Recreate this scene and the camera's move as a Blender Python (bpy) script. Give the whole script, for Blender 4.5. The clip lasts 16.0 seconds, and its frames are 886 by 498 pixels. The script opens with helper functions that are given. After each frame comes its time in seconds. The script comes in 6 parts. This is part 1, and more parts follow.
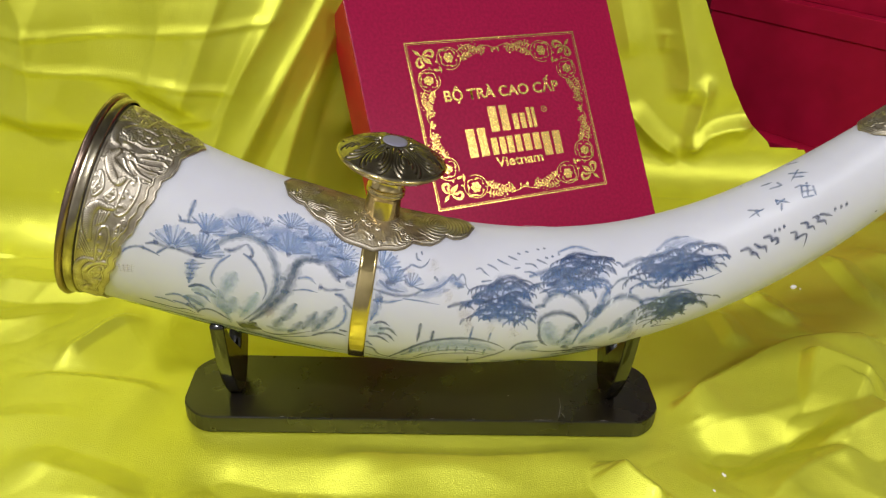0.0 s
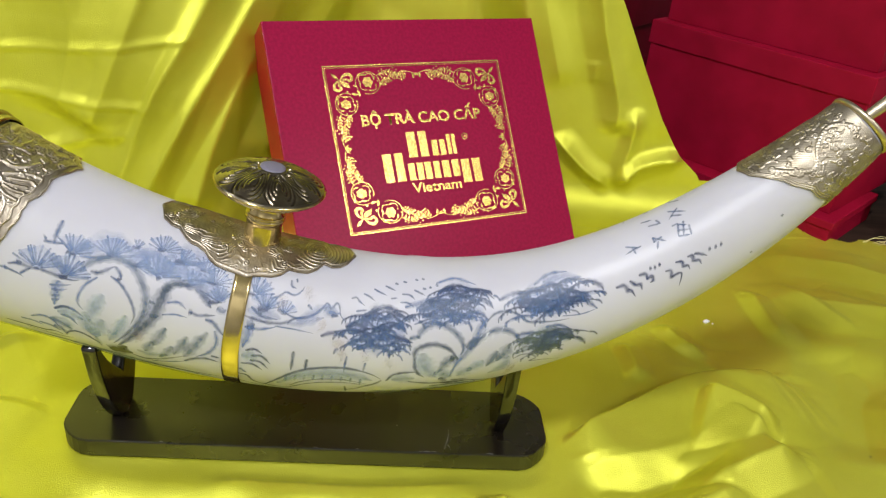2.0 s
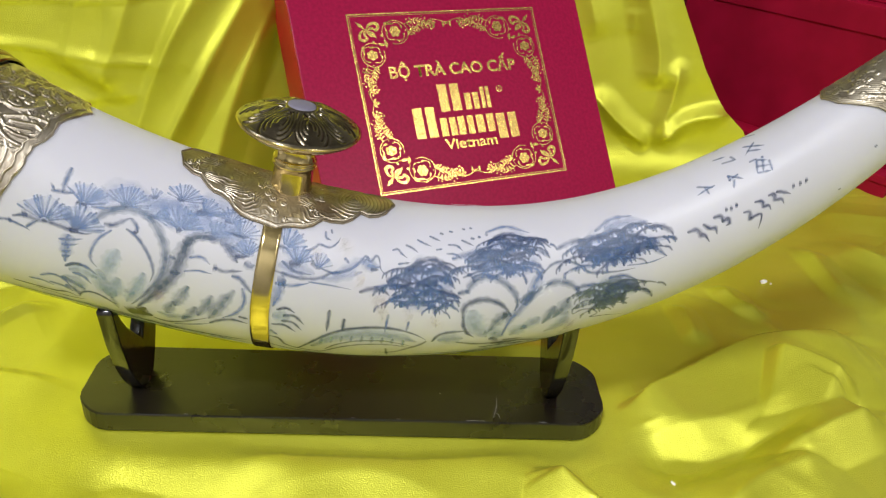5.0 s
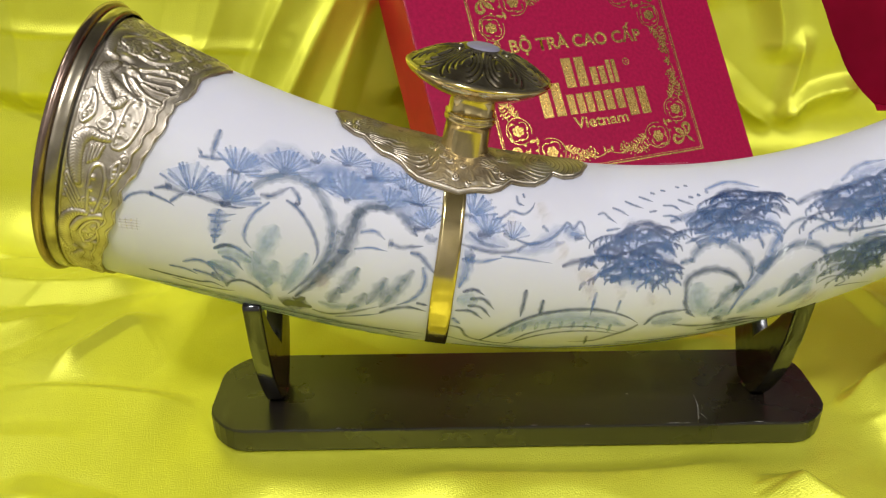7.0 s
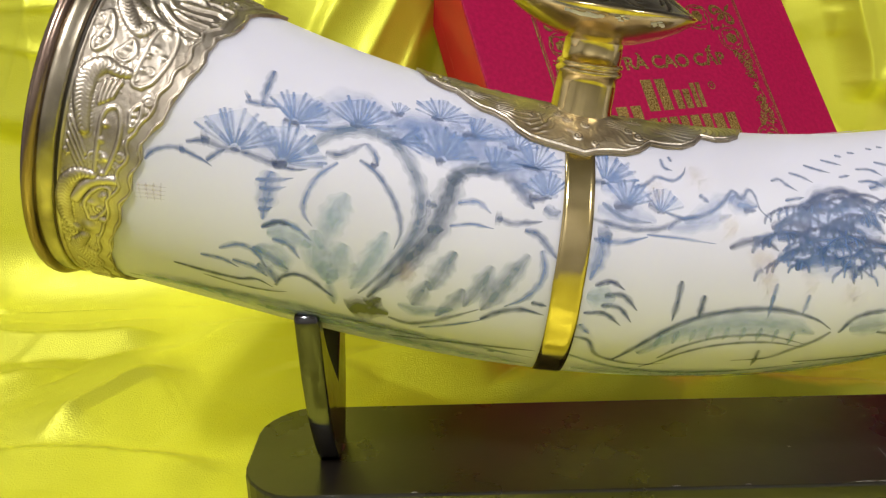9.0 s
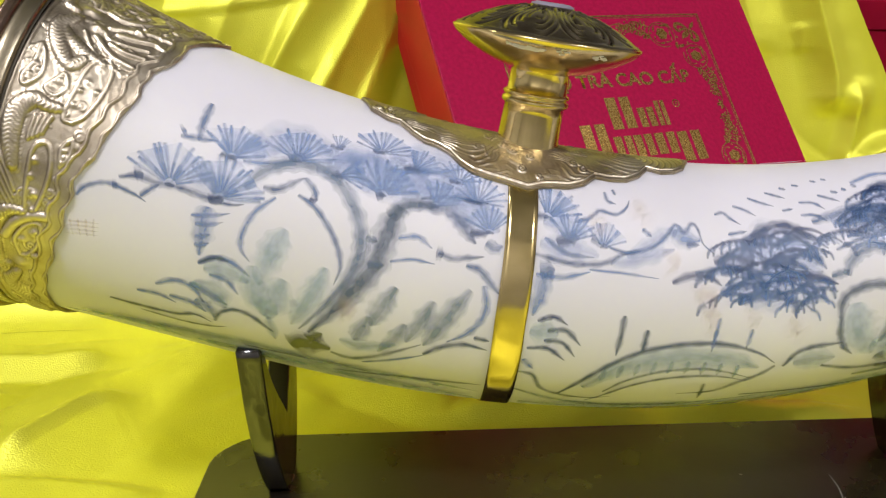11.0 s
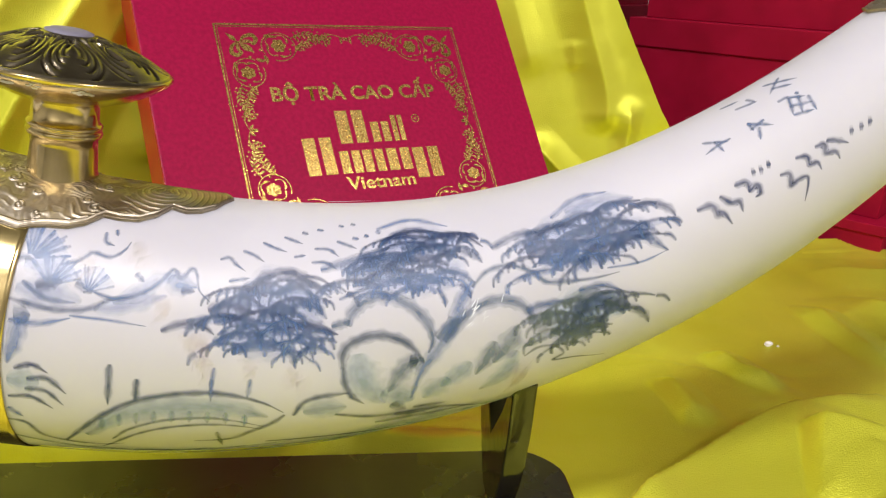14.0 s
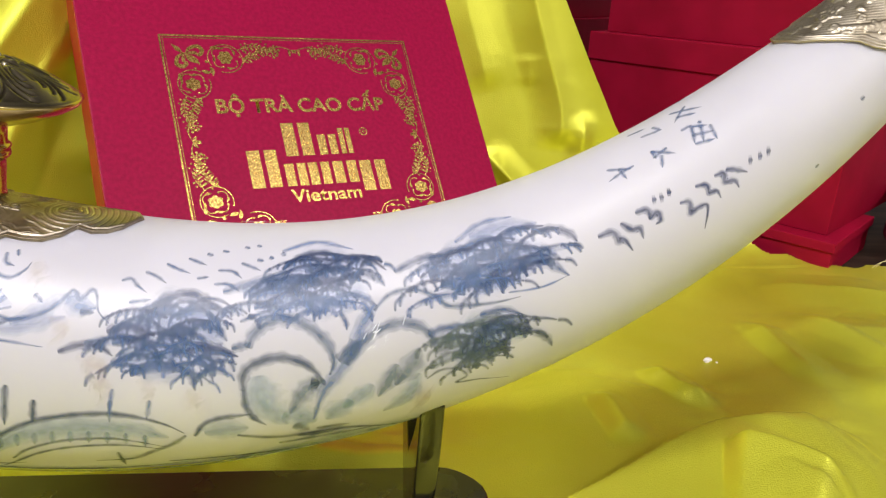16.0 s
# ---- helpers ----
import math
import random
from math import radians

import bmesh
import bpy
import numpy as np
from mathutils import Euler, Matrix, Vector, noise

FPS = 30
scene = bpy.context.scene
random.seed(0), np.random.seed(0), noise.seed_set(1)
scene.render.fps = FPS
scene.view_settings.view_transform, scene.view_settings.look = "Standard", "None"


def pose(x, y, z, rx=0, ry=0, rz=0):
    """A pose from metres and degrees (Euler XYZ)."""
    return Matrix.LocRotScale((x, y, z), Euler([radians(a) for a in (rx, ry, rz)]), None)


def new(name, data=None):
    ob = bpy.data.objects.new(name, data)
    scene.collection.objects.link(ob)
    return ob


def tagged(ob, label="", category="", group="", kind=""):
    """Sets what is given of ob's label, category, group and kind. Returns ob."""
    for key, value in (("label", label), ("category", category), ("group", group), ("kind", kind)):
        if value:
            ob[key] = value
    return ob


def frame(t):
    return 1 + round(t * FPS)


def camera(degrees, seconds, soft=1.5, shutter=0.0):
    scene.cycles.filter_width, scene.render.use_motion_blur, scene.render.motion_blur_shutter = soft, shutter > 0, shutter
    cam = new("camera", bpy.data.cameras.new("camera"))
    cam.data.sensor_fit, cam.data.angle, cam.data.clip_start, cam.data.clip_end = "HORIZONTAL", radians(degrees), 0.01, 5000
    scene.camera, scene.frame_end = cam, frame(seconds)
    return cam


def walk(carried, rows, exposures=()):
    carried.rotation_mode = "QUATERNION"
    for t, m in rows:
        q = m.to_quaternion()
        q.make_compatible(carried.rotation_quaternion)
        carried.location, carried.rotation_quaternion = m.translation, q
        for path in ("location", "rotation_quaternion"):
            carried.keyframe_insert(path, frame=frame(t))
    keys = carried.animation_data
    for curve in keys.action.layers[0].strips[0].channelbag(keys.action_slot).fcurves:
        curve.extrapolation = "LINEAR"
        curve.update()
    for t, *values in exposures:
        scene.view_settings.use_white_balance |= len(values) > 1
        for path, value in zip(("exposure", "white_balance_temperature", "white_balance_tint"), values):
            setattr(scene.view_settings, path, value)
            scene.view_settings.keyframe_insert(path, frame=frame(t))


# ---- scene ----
cam = camera(59.5, 16.0, soft=1.25)
PATH = [
    (0.0, -0.0172, -0.5312, 0.4687, 59.71, -2.48, -1.57),
    (0.5, -0.0045, -0.5311, 0.4702, 59.69, -2.63, -1.43),
    (1.0, 0.0091, -0.5315, 0.4729, 59.82, -3.07, -1.39),
    (1.5, 0.0309, -0.5287, 0.4766, 60.26, -3.72, -1.49),
    (2.0, 0.0621, -0.5257, 0.4792, 61.04, -4.53, -1.74),
    (2.5, 0.0857, -0.5262, 0.4808, 61.81, -5.19, -2.07),
    (3.0, 0.1028, -0.5265, 0.4842, 62.19, -5.41, -2.29),
    (3.2, 0.1031, -0.5259, 0.4814, 62.32, -5.46, -2.39),
    (5.3, 0.0246, -0.48, 0.4163, 59.9, -2.54, -1.42),
    (5.5, 0.0124, -0.475, 0.4105, 59.92, -2.24, -1.48),
    (6.0, -0.0101, -0.4647, 0.3944, 59.9, -1.6, -1.43),
    (6.5, -0.0323, -0.4524, 0.3798, 60.72, -0.78, -1.46),
    (7.0, -0.0606, -0.4278, 0.3473, 62.42, -0.0, -1.35),
    (7.5, -0.0753, -0.4006, 0.3116, 65.1, 0.6, -1.06),
    (8.0, -0.0901, -0.3788, 0.2847, 67.61, 0.95, -0.69),
    (8.5, -0.0965, -0.3619, 0.2541, 70.14, 1.1, -0.15),
    (8.7, -0.1035, -0.3559, 0.2466, 70.71, 1.13, -0.32),
    (10.8, -0.0955, -0.3474, 0.2562, 71.45, 1.08, -1.5),
    (11.0, -0.0858, -0.3458, 0.2573, 71.22, 0.89, -1.73),
    (11.5, -0.0622, -0.3436, 0.2571, 70.91, 0.44, -2.4),
    (12.0, -0.041, -0.3404, 0.2553, 70.5, -0.3, -3.44),
    (12.5, -0.0076, -0.3386, 0.2607, 70.35, -0.99, -4.34),
    (13.0, 0.0306, -0.3387, 0.266, 70.33, -1.5, -4.98),
    (13.5, 0.0693, -0.3425, 0.2832, 70.34, -2.05, -5.61),
    (14.0, 0.0872, -0.3387, 0.2778, 70.29, -2.39, -6.05),
    (14.5, 0.0955, -0.3355, 0.2713, 70.17, -2.66, -6.29),
    (15.0, 0.1023, -0.3367, 0.2749, 70.12, -2.9, -6.39),
    (15.5, 0.1114, -0.3394, 0.2817, 70.24, -3.2, -6.61),
    (16.0, 0.1197, -0.3427, 0.2881, 70.64, -3.43, -6.93),
]
walk(cam, [(t, pose(x, y, z, rx, ry, rz)) for t, x, y, z, rx, ry, rz in PATH],
     [(0.0, -0.24, 6500, 10), (3.0, -0.12, 6500, 10), (5.5, -0.15, 6500, 10), (8.5, -0.02, 6600, 12), (11.0, 0.02, 6750, 14), (12.5, 0.15, 6900, 15), (14.5, 0.09, 6850, 15), (16.0, 0.09, 6750, 15)])

# ---- light ----
world = bpy.data.worlds.new("shop")
scene.world = world
world.use_nodes = True
world.node_tree.nodes["Background"].inputs[0].default_value = (0.9, 0.95, 1.0, 1)
world.node_tree.nodes["Background"].inputs[1].default_value = 0.04
scene.view_settings.exposure = 0.0


def ceiling_lamp(x, y, z, sx, sy, watts, colour, turn=0.0):
    """The light of one ceiling panel."""
    data = bpy.data.lights.new("panel_light", "AREA")
    data.shape, data.size, data.size_y, data.energy, data.color = "RECTANGLE", sx, sy, watts, colour
    ob = new("panel_light", data)
    ob.matrix_world = pose(x, y, z, 0, 0, turn)
    return ob


# The third panel is an added side light that brings out the folds.
PANELS = [(-0.70, -1.50, 0.34, 0.34, 94.0), (2.10, -1.75, 0.60, 0.60, 58.0), (-1.70, 0.10, 0.28, 0.28, 13.0)]
CEILING = 2.60
for px, py, sx, sy, watts in PANELS:
    ceiling_lamp(px, py, CEILING - 0.035, sx, sy, watts, (0.93, 0.955, 1.0))


# ---- helpers of this scene ----
def mesh_from(name, verts, faces, mat, smooth=True):
    me = bpy.data.meshes.new(name)
    me.from_pydata([tuple(v) for v in verts], [], faces)
    me.update()
    if mat:
        me.materials.append(mat)
    if smooth:
        me.polygons.foreach_set("use_smooth", [True] * len(me.polygons))
    return me


def piece(name, verts, faces, mat, parent=None, label="", smooth=True):
    """One mesh object under a thing."""
    ob = new(name, mesh_from(name, verts, faces, mat, smooth))
    ob.parent = parent
    return tagged(ob, label)


def part(name, bm, mat, parent=None, label="", smooth=False):
    me = bpy.data.meshes.new(name)
    bm.normal_update()
    bm.to_mesh(me)
    bm.free()
    me.materials.append(mat)
    if smooth:
        me.polygons.foreach_set("use_smooth", [True] * len(me.polygons))
    ob = new(name, me)
    ob.parent = parent
    return tagged(ob, label)


def thing(name, label, category, group="", at=None):
    ob = new(name)
    ob.empty_display_size = 0.02
    if at is not None:
        ob.matrix_basis = at
    return tagged(ob, label, category, group)


def grid_faces(nu, nv, loop_u=False, loop_v=False):
    faces = []
    for i in range(nu if loop_u else nu - 1):
        for j in range(nv if loop_v else nv - 1):
            a, b = i, (i + 1) % nu
            c, d = j, (j + 1) % nv
            faces.append((a * nv + c, b * nv + c, b * nv + d, a * nv + d))
    return faces


def box_bm(x0, y0, z0, x1, y1, z1, bevel=0.0, seg=2):
    bm = bmesh.new()
    bmesh.ops.create_cube(bm, size=1.0)
    for v in bm.verts:
        v.co = Vector(((x0 + x1) / 2 + v.co.x * (x1 - x0), (y0 + y1) / 2 + v.co.y * (y1 - y0), (z0 + z1) / 2 + v.co.z * (z1 - z0)))
    if bevel:
        bmesh.ops.bevel(bm, geom=bm.edges[:], offset=bevel, segments=seg, profile=0.5, affect="EDGES")
    return bm


def lathe(profile, n=48):
    """Verts and faces of a turned form round z; profile: rows of radius, height."""
    verts = [(r * math.cos(2 * math.pi * i / n), r * math.sin(2 * math.pi * i / n), z) for i in range(n) for r, z in profile]
    return verts, grid_faces(n, len(profile), loop_u=True)


def smoothstep(a, b, x):
    t = np.clip((x - a) / (b - a), 0.0, 1.0)
    return t * t * (3 - 2 * t)


def smooth_line(pts, n=8):
    """A rounded line through the points."""
    p = [np.array(q, float) for q in pts]
    p = [2 * p[0] - p[1]] + p + [2 * p[-1] - p[-2]]
    out = []
    for a, b, c, d in zip(p[:-3], p[1:-2], p[2:-1], p[3:]):
        for k in range(n):
            t = k / n
            out.append(0.5 * (2 * b + (c - a) * t + (2 * a - 5 * b + 4 * c - d) * t * t + (3 * b - a - 3 * c + d) * t ** 3))
    out.append(p[-2])
    return out


# ---- materials ----
def material(name, colour, rough=0.5, metal=0.0, spec=0.5, coat=0.0):
    mat = bpy.data.materials.new(name)
    mat.use_nodes = True
    b = mat.node_tree.nodes["Principled BSDF"]
    b.inputs["Base Color"].default_value = (*colour, 1)
    b.inputs["Roughness"].default_value = rough
    b.inputs["Metallic"].default_value = metal
    b.inputs["Specular IOR Level"].default_value = spec
    b.inputs["Coat Weight"].default_value = coat
    return mat


def add(mat, kind, **values):
    n = mat.node_tree.nodes.new(kind)
    for k, v in values.items():
        n.inputs[k.replace("_", " ")].default_value = v
    return n


def wire(mat, a, out, b, inp):
    mat.node_tree.links.new(a.outputs[out], b.inputs[inp])


def shader(mat):
    return mat.node_tree.nodes["Principled BSDF"]


def coords(mat):
    return add(mat, "ShaderNodeTexCoord")


def tint(mat, scale, dark, light, socket="Base Color", detail=4.0, low=0.35, high=0.65, stretch=None):
    """Noise that runs a socket between two values."""
    tc, no, ra = coords(mat), add(mat, "ShaderNodeTexNoise", Scale=scale, Detail=detail), add(mat, "ShaderNodeValToRGB")
    src = tc
    if stretch:
        mp = add(mat, "ShaderNodeMapping", Scale=stretch)
        wire(mat, tc, "Object", mp, "Vector")
        wire(mat, mp, "Vector", no, "Vector")
    else:
        wire(mat, tc, "Object", no, "Vector")
    wire(mat, no, "Fac", ra, "Fac")
    ra.color_ramp.elements[0].position, ra.color_ramp.elements[1].position = low, high
    if isinstance(dark, tuple):
        ra.color_ramp.elements[0].color, ra.color_ramp.elements[1].color = (*dark, 1), (*light, 1)
    else:
        ra.color_ramp.elements[0].color, ra.color_ramp.elements[1].color = (dark, dark, dark, 1), (light, light, light, 1)
    wire(mat, ra, "Color", shader(mat), socket)
    return no


def bump(mat, node, out, strength, distance):
    bu = add(mat, "ShaderNodeBump", Strength=strength, Distance=distance)
    wire(mat, node, out, bu, "Height")
    sh = shader(mat)
    old = sh.inputs["Normal"].links
    if old:
        mat.node_tree.links.new(old[0].from_socket, bu.inputs["Normal"])
    wire(mat, bu, "Normal", sh, "Normal")
    return bu


def grain(mat, scale, strength, distance, detail=3.0):
    tc, no = coords(mat), add(mat, "ShaderNodeTexNoise", Scale=scale, Detail=detail)
    wire(mat, tc, "Object", no, "Vector")
    bump(mat, no, "Fac", strength, distance)
    return no


# yellow satin: tinted sheen, fine diagonal twill
satin = material("yellow_satin", (0.60, 0.58, 0.022), 0.34, 0.50, 0.5)
tint(satin, 7.0, (0.57, 0.56, 0.036), (0.66, 0.65, 0.056))
tc = coords(satin)
mp = add(satin, "ShaderNodeMapping", Rotation=(0, 0, 0.62))
wv = add(satin, "ShaderNodeTexWave", Scale=620.0, Distortion=1.2, Detail=1.0)
wire(satin, tc, "Object", mp, "Vector")
wire(satin, mp, "Vector", wv, "Vector")
bump(satin, wv, "Fac", 0.10, 0.0002)
grain(satin, 1000.0, 0.60, 0.0006, 2.0)
grain(satin, 26.0, 0.20, 0.004, 2.0)

porcelain = material("porcelain", (0.58, 0.575, 0.60), 0.40, 0.0, 0.40, 0.0)
tint(porcelain, 9.0, (0.50, 0.485, 0.52), (0.535, 0.52, 0.555))
for socket, value in (("Subsurface Weight", 0.45), ("Subsurface Radius", (1.0, 0.95, 0.8)), ("Subsurface Scale", 0.022)):
    shader(porcelain).inputs[socket].default_value = value
grain(porcelain, 40.0, 0.04, 0.002)

antique = material("antique_brass", (0.36, 0.30, 0.18), 0.27, 1.0)
tint(antique, 60.0, (0.20, 0.165, 0.115), (0.42, 0.365, 0.26), detail=6.0, low=0.30, high=0.62)
grain(antique, 260.0, 0.14, 0.0006, 4.0)

chased = material("chased_brass", (0.38, 0.32, 0.20), 0.43, 1.0)
tint(chased, 70.0, (0.30, 0.25, 0.185), (0.58, 0.51, 0.405), detail=6.0, low=0.30, high=0.62)
wv = add(chased, "ShaderNodeTexWave", Scale=95.0, Distortion=9.0, Detail=2.0)
wv.inputs["Detail Scale"].default_value = 1.2
wire(chased, coords(chased), "Object", wv, "Vector")
bump(chased, wv, "Fac", 0.08, 0.0012)
pale = material("pale_chased_brass", (0.58, 0.50, 0.32), 0.44, 1.0)
tint(pale, 80.0, (0.34, 0.29, 0.215), (0.54, 0.475, 0.37), detail=5.0)
grain(pale, 300.0, 0.12, 0.0005)



def darken_hollows(mat, low=0.44, high=0.53, dark=(0.10, 0.075, 0.04)):
    """Darken the metal's colour in its hollows and leave it on the raised parts."""
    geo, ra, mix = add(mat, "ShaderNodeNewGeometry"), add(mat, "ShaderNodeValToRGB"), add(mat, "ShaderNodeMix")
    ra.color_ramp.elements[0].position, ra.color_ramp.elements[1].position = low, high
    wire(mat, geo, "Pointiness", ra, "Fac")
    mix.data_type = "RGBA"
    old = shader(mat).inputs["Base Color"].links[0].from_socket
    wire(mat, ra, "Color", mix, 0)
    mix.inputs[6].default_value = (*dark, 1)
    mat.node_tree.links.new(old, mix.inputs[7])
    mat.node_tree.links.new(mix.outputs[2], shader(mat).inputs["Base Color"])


darken_hollows(chased, 0.41, 0.525, (0.11, 0.08, 0.05))
darken_hollows(pale, 0.42, 0.51, (0.24, 0.19, 0.10))
darken_hollows(antique, 0.45, 0.535, (0.10, 0.075, 0.045))
bronze = material("lip_bronze", (0.24, 0.16, 0.12), 0.25, 1.0)
tint(bronze, 40.0, (0.20, 0.13, 0.10), (0.30, 0.215, 0.16))
grain(bronze, 160.0, 0.08, 0.0006)

brass = material("polished_brass", (0.60, 0.47, 0.20), 0.17, 1.0)
tint(brass, 50.0, (0.47, 0.36, 0.15), (0.66, 0.52, 0.25))
grain(brass, 120.0, 0.06, 0.0006)
steel = material("pale_metal", (0.52, 0.44, 0.31), 0.42, 1.0)
grain(steel, 150.0, 0.08, 0.0006)
bare = material("bare_metal", (0.72, 0.70, 0.62), 0.5, 0.8)
grain(bare, 900.0, 0.5, 0.0008)
inlay = material("grey_inlay", (0.16, 0.145, 0.19), 0.6, 0.0)
groove = material("dark_groove", (0.035, 0.028, 0.018), 0.6, 0.6)

lacquer = material("black_lacquer", (0.007, 0.005, 0.003), 0.2, 0.0, 0.66)
tint(lacquer, 30.0, 0.24, 0.36, "Roughness", 5.0)
grain(lacquer, 45.0, 0.10, 0.002)
worn = material("worn_lacquer", (0.008, 0.006, 0.004), 0.15, 0.0, 0.75)
tint(worn, 210.0, (0.008, 0.006, 0.004), (0.07, 0.06, 0.05), detail=5.0, low=0.64, high=0.80)
grain(worn, 60.0, 0.30, 0.002)
scuff = material("bare_scuff", (0.20, 0.185, 0.165), 0.6)

paper = material("red_box_paper", (0.36, 0.003, 0.050), 0.48, 0.0, 0.10, 0.06)
shader(paper).inputs["Coat Roughness"].default_value = 0.28
tint(paper, 260.0, (0.245, 0.002, 0.034), (0.305, 0.0033, 0.044), detail=3.0)
grain(paper, 750.0, 0.32, 0.0005, 2.0)
grain(paper, 60.0, 0.08, 0.001, 3.0)
# Lid-side red made warmer and brighter than the face, for yellow bounce light.
wrap_lit = material("red_wrap_lit", (0.42, 0.010, 0.016), 0.30, 0.0, 0.55)
tint(wrap_lit, 30.0, (0.38, 0.008, 0.014), (0.45, 0.012, 0.018))
grain(wrap_lit, 400.0, 0.12, 0.0004, 2.0)
paper_dark = material("dark_red_paper", (0.27, 0.003, 0.020), 0.6, 0.0, 0.10)
tint(paper_dark, 18.0, (0.255, 0.003, 0.020), (0.32, 0.004, 0.027))
grain(paper_dark, 420.0, 0.22, 0.0006, 2.0)
foil = material("gold_foil", (0.86, 0.56, 0.16), 0.27, 1.0)
fo = tint(foil, 700.0, (0.30, 0.15, 0.03), (0.84, 0.58, 0.19), detail=3.0, low=0.38, high=0.62)
bump(foil, fo, "Fac", 0.4, 0.0006)

plaster = material("wall_paint", (0.42, 0.41, 0.40), 0.85)
tint(plaster, 3.0, (0.39, 0.38, 0.37), (0.45, 0.44, 0.43))
ceiling_paint = material("ceiling_paint", (0.36, 0.355, 0.35), 0.85)
tint(ceiling_paint, 3.0, (0.34, 0.335, 0.33), (0.38, 0.375, 0.37))
tiles = material("floor_tile", (0.36, 0.33, 0.30), 0.35)
tint(tiles, 5.0, (0.32, 0.30, 0.27), (0.40, 0.37, 0.34))
wood = material("table_wood", (0.04, 0.025, 0.016), 0.6, 0.0, 0.12)
tint(wood, 6.0, (0.025, 0.015, 0.010), (0.05, 0.03, 0.02), stretch=(1, 12, 12))
crumb_dark = material("dark_crumb", (0.03, 0.02, 0.015), 0.7)
crumb_white = material("white_crumb", (0.75, 0.70, 0.66), 0.7)
thread_mat = material("pale_thread", (0.72, 0.66, 0.30), 0.6)
glow = material("lamp_glow", (0.9, 0.9, 0.9), 0.5)
shader(glow).inputs["Emission Color"].default_value = (0.96, 0.98, 1.0, 1)
shader(glow).inputs["Emission Strength"].default_value = 4.0

# ---- the room ----
FLOOR = -0.76


def slab(name, x0, y0, z0, x1, y1, z1, mat, label, category):
    return tagged(part(name, box_bm(x0, y0, z0, x1, y1, z1), mat), label, category, kind="structure")


slab("floor", -2.6, -2.4, FLOOR - 0.1, 2.6, 2.0, FLOOR, tiles, "plain tiled shop floor", "floor")
slab("ceiling", -2.6, -2.4, CEILING, 2.6, 2.0, CEILING + 0.1, ceiling_paint, "plain white painted ceiling", "ceiling")
slab("wall_north", -2.6, 2.0, FLOOR, 2.6, 2.1, CEILING, plaster, "plain pale painted wall behind the display", "wall")
slab("wall_south", -2.6, -2.5, FLOOR, 2.6, -2.4, CEILING, plaster, "plain pale painted wall", "wall")
slab("wall_west", -2.7, -2.4, FLOOR, -2.6, 2.0, CEILING, plaster, "plain pale painted wall", "wall")
slab("wall_east", 2.6, -2.4, FLOOR, 2.7, 2.0, CEILING, plaster, "plain pale painted wall", "wall")

for px, py, sx, sy, watts in PANELS:
    lamp = thing("ceiling_light", "unseen square white ceiling panel light, switched on", "ceiling light", "ceiling panels", pose(px, py, CEILING))
    part("frame", box_bm(-sx / 2 - 0.02, -sy / 2 - 0.02, -0.022, sx / 2 + 0.02, sy / 2 + 0.02, 0.0, 0.003), steel, lamp)
    part("diffuser", box_bm(-sx / 2, -sy / 2, -0.028, sx / 2, sy / 2, -0.021), glow, lamp)

table = thing("display_table", "dark brown wooden display table under the yellow cloth", "table", at=pose(0, 0, FLOOR))
TOP = -FLOOR - 0.012
part("tabletop", box_bm(-1.05, -0.69, TOP - 0.035, 1.25, 1.25, TOP, 0.004), wood, table)
for lx in (-0.98, 1.18):
    for ly in (-0.62, 1.18):
        part("leg", box_bm(lx - 0.03, ly - 0.03, 0, lx + 0.03, ly + 0.03, TOP - 0.035), wood, table)


# ---- the yellow cloth ----
def base_line(x):
    """Where the cloth turns up from the table."""
    return 0.285 + 0.20 * smoothstep(-0.21, 0.06, x) + 0.065 * smoothstep(-0.10, 0.0, x) * smoothstep(0.30, 0.17, x)


def right_edge(z):
    return np.interp(z, [0.0, 0.064, 0.091, 0.141, 0.21, 0.282, 0.322, 0.50, 0.7], [0.53, 0.492, 0.460, 0.425, 0.388, 0.351, 0.328, 0.235, 0.15])


def ridge(X, Y, pts, height, wide, narrow=None, fade=0.05, power=1.6):
    """A fold along the line pts; wide and narrow: its widths to the left and right of its way."""
    narrow = narrow or wide
    if len(pts) > 2:
        pts = smooth_line(pts, 4)
    best, side, along = np.full(X.shape, 9.0), np.zeros(X.shape), np.zeros(X.shape)
    total = 0.0
    for (ax, ay), (bx, by) in zip(pts[:-1], pts[1:]):
        dx, dy = bx - ax, by - ay
        ln = math.hypot(dx, dy)
        t = np.clip(((X - ax) * dx + (Y - ay) * dy) / ln ** 2, 0, 1)
        px, py = X - ax - t * dx, Y - ay - t * dy
        d = np.sqrt(px * px + py * py + 0.0013 ** 2)
        s = np.sign(dx * py - dy * px)
        m = d < best
        best, side, along = np.where(m, d, best), np.where(m, s, side), np.where(m, total + t * ln, along)
        total += ln
    w = np.where(side > 0, wide, narrow)
    fade = min(fade, 0.3 * total)
    ends = smoothstep(0, fade, along) * smoothstep(0, fade, total - along)
    return height * ends * np.clip(1 - best / (1.7 * w), 0, 1) ** power


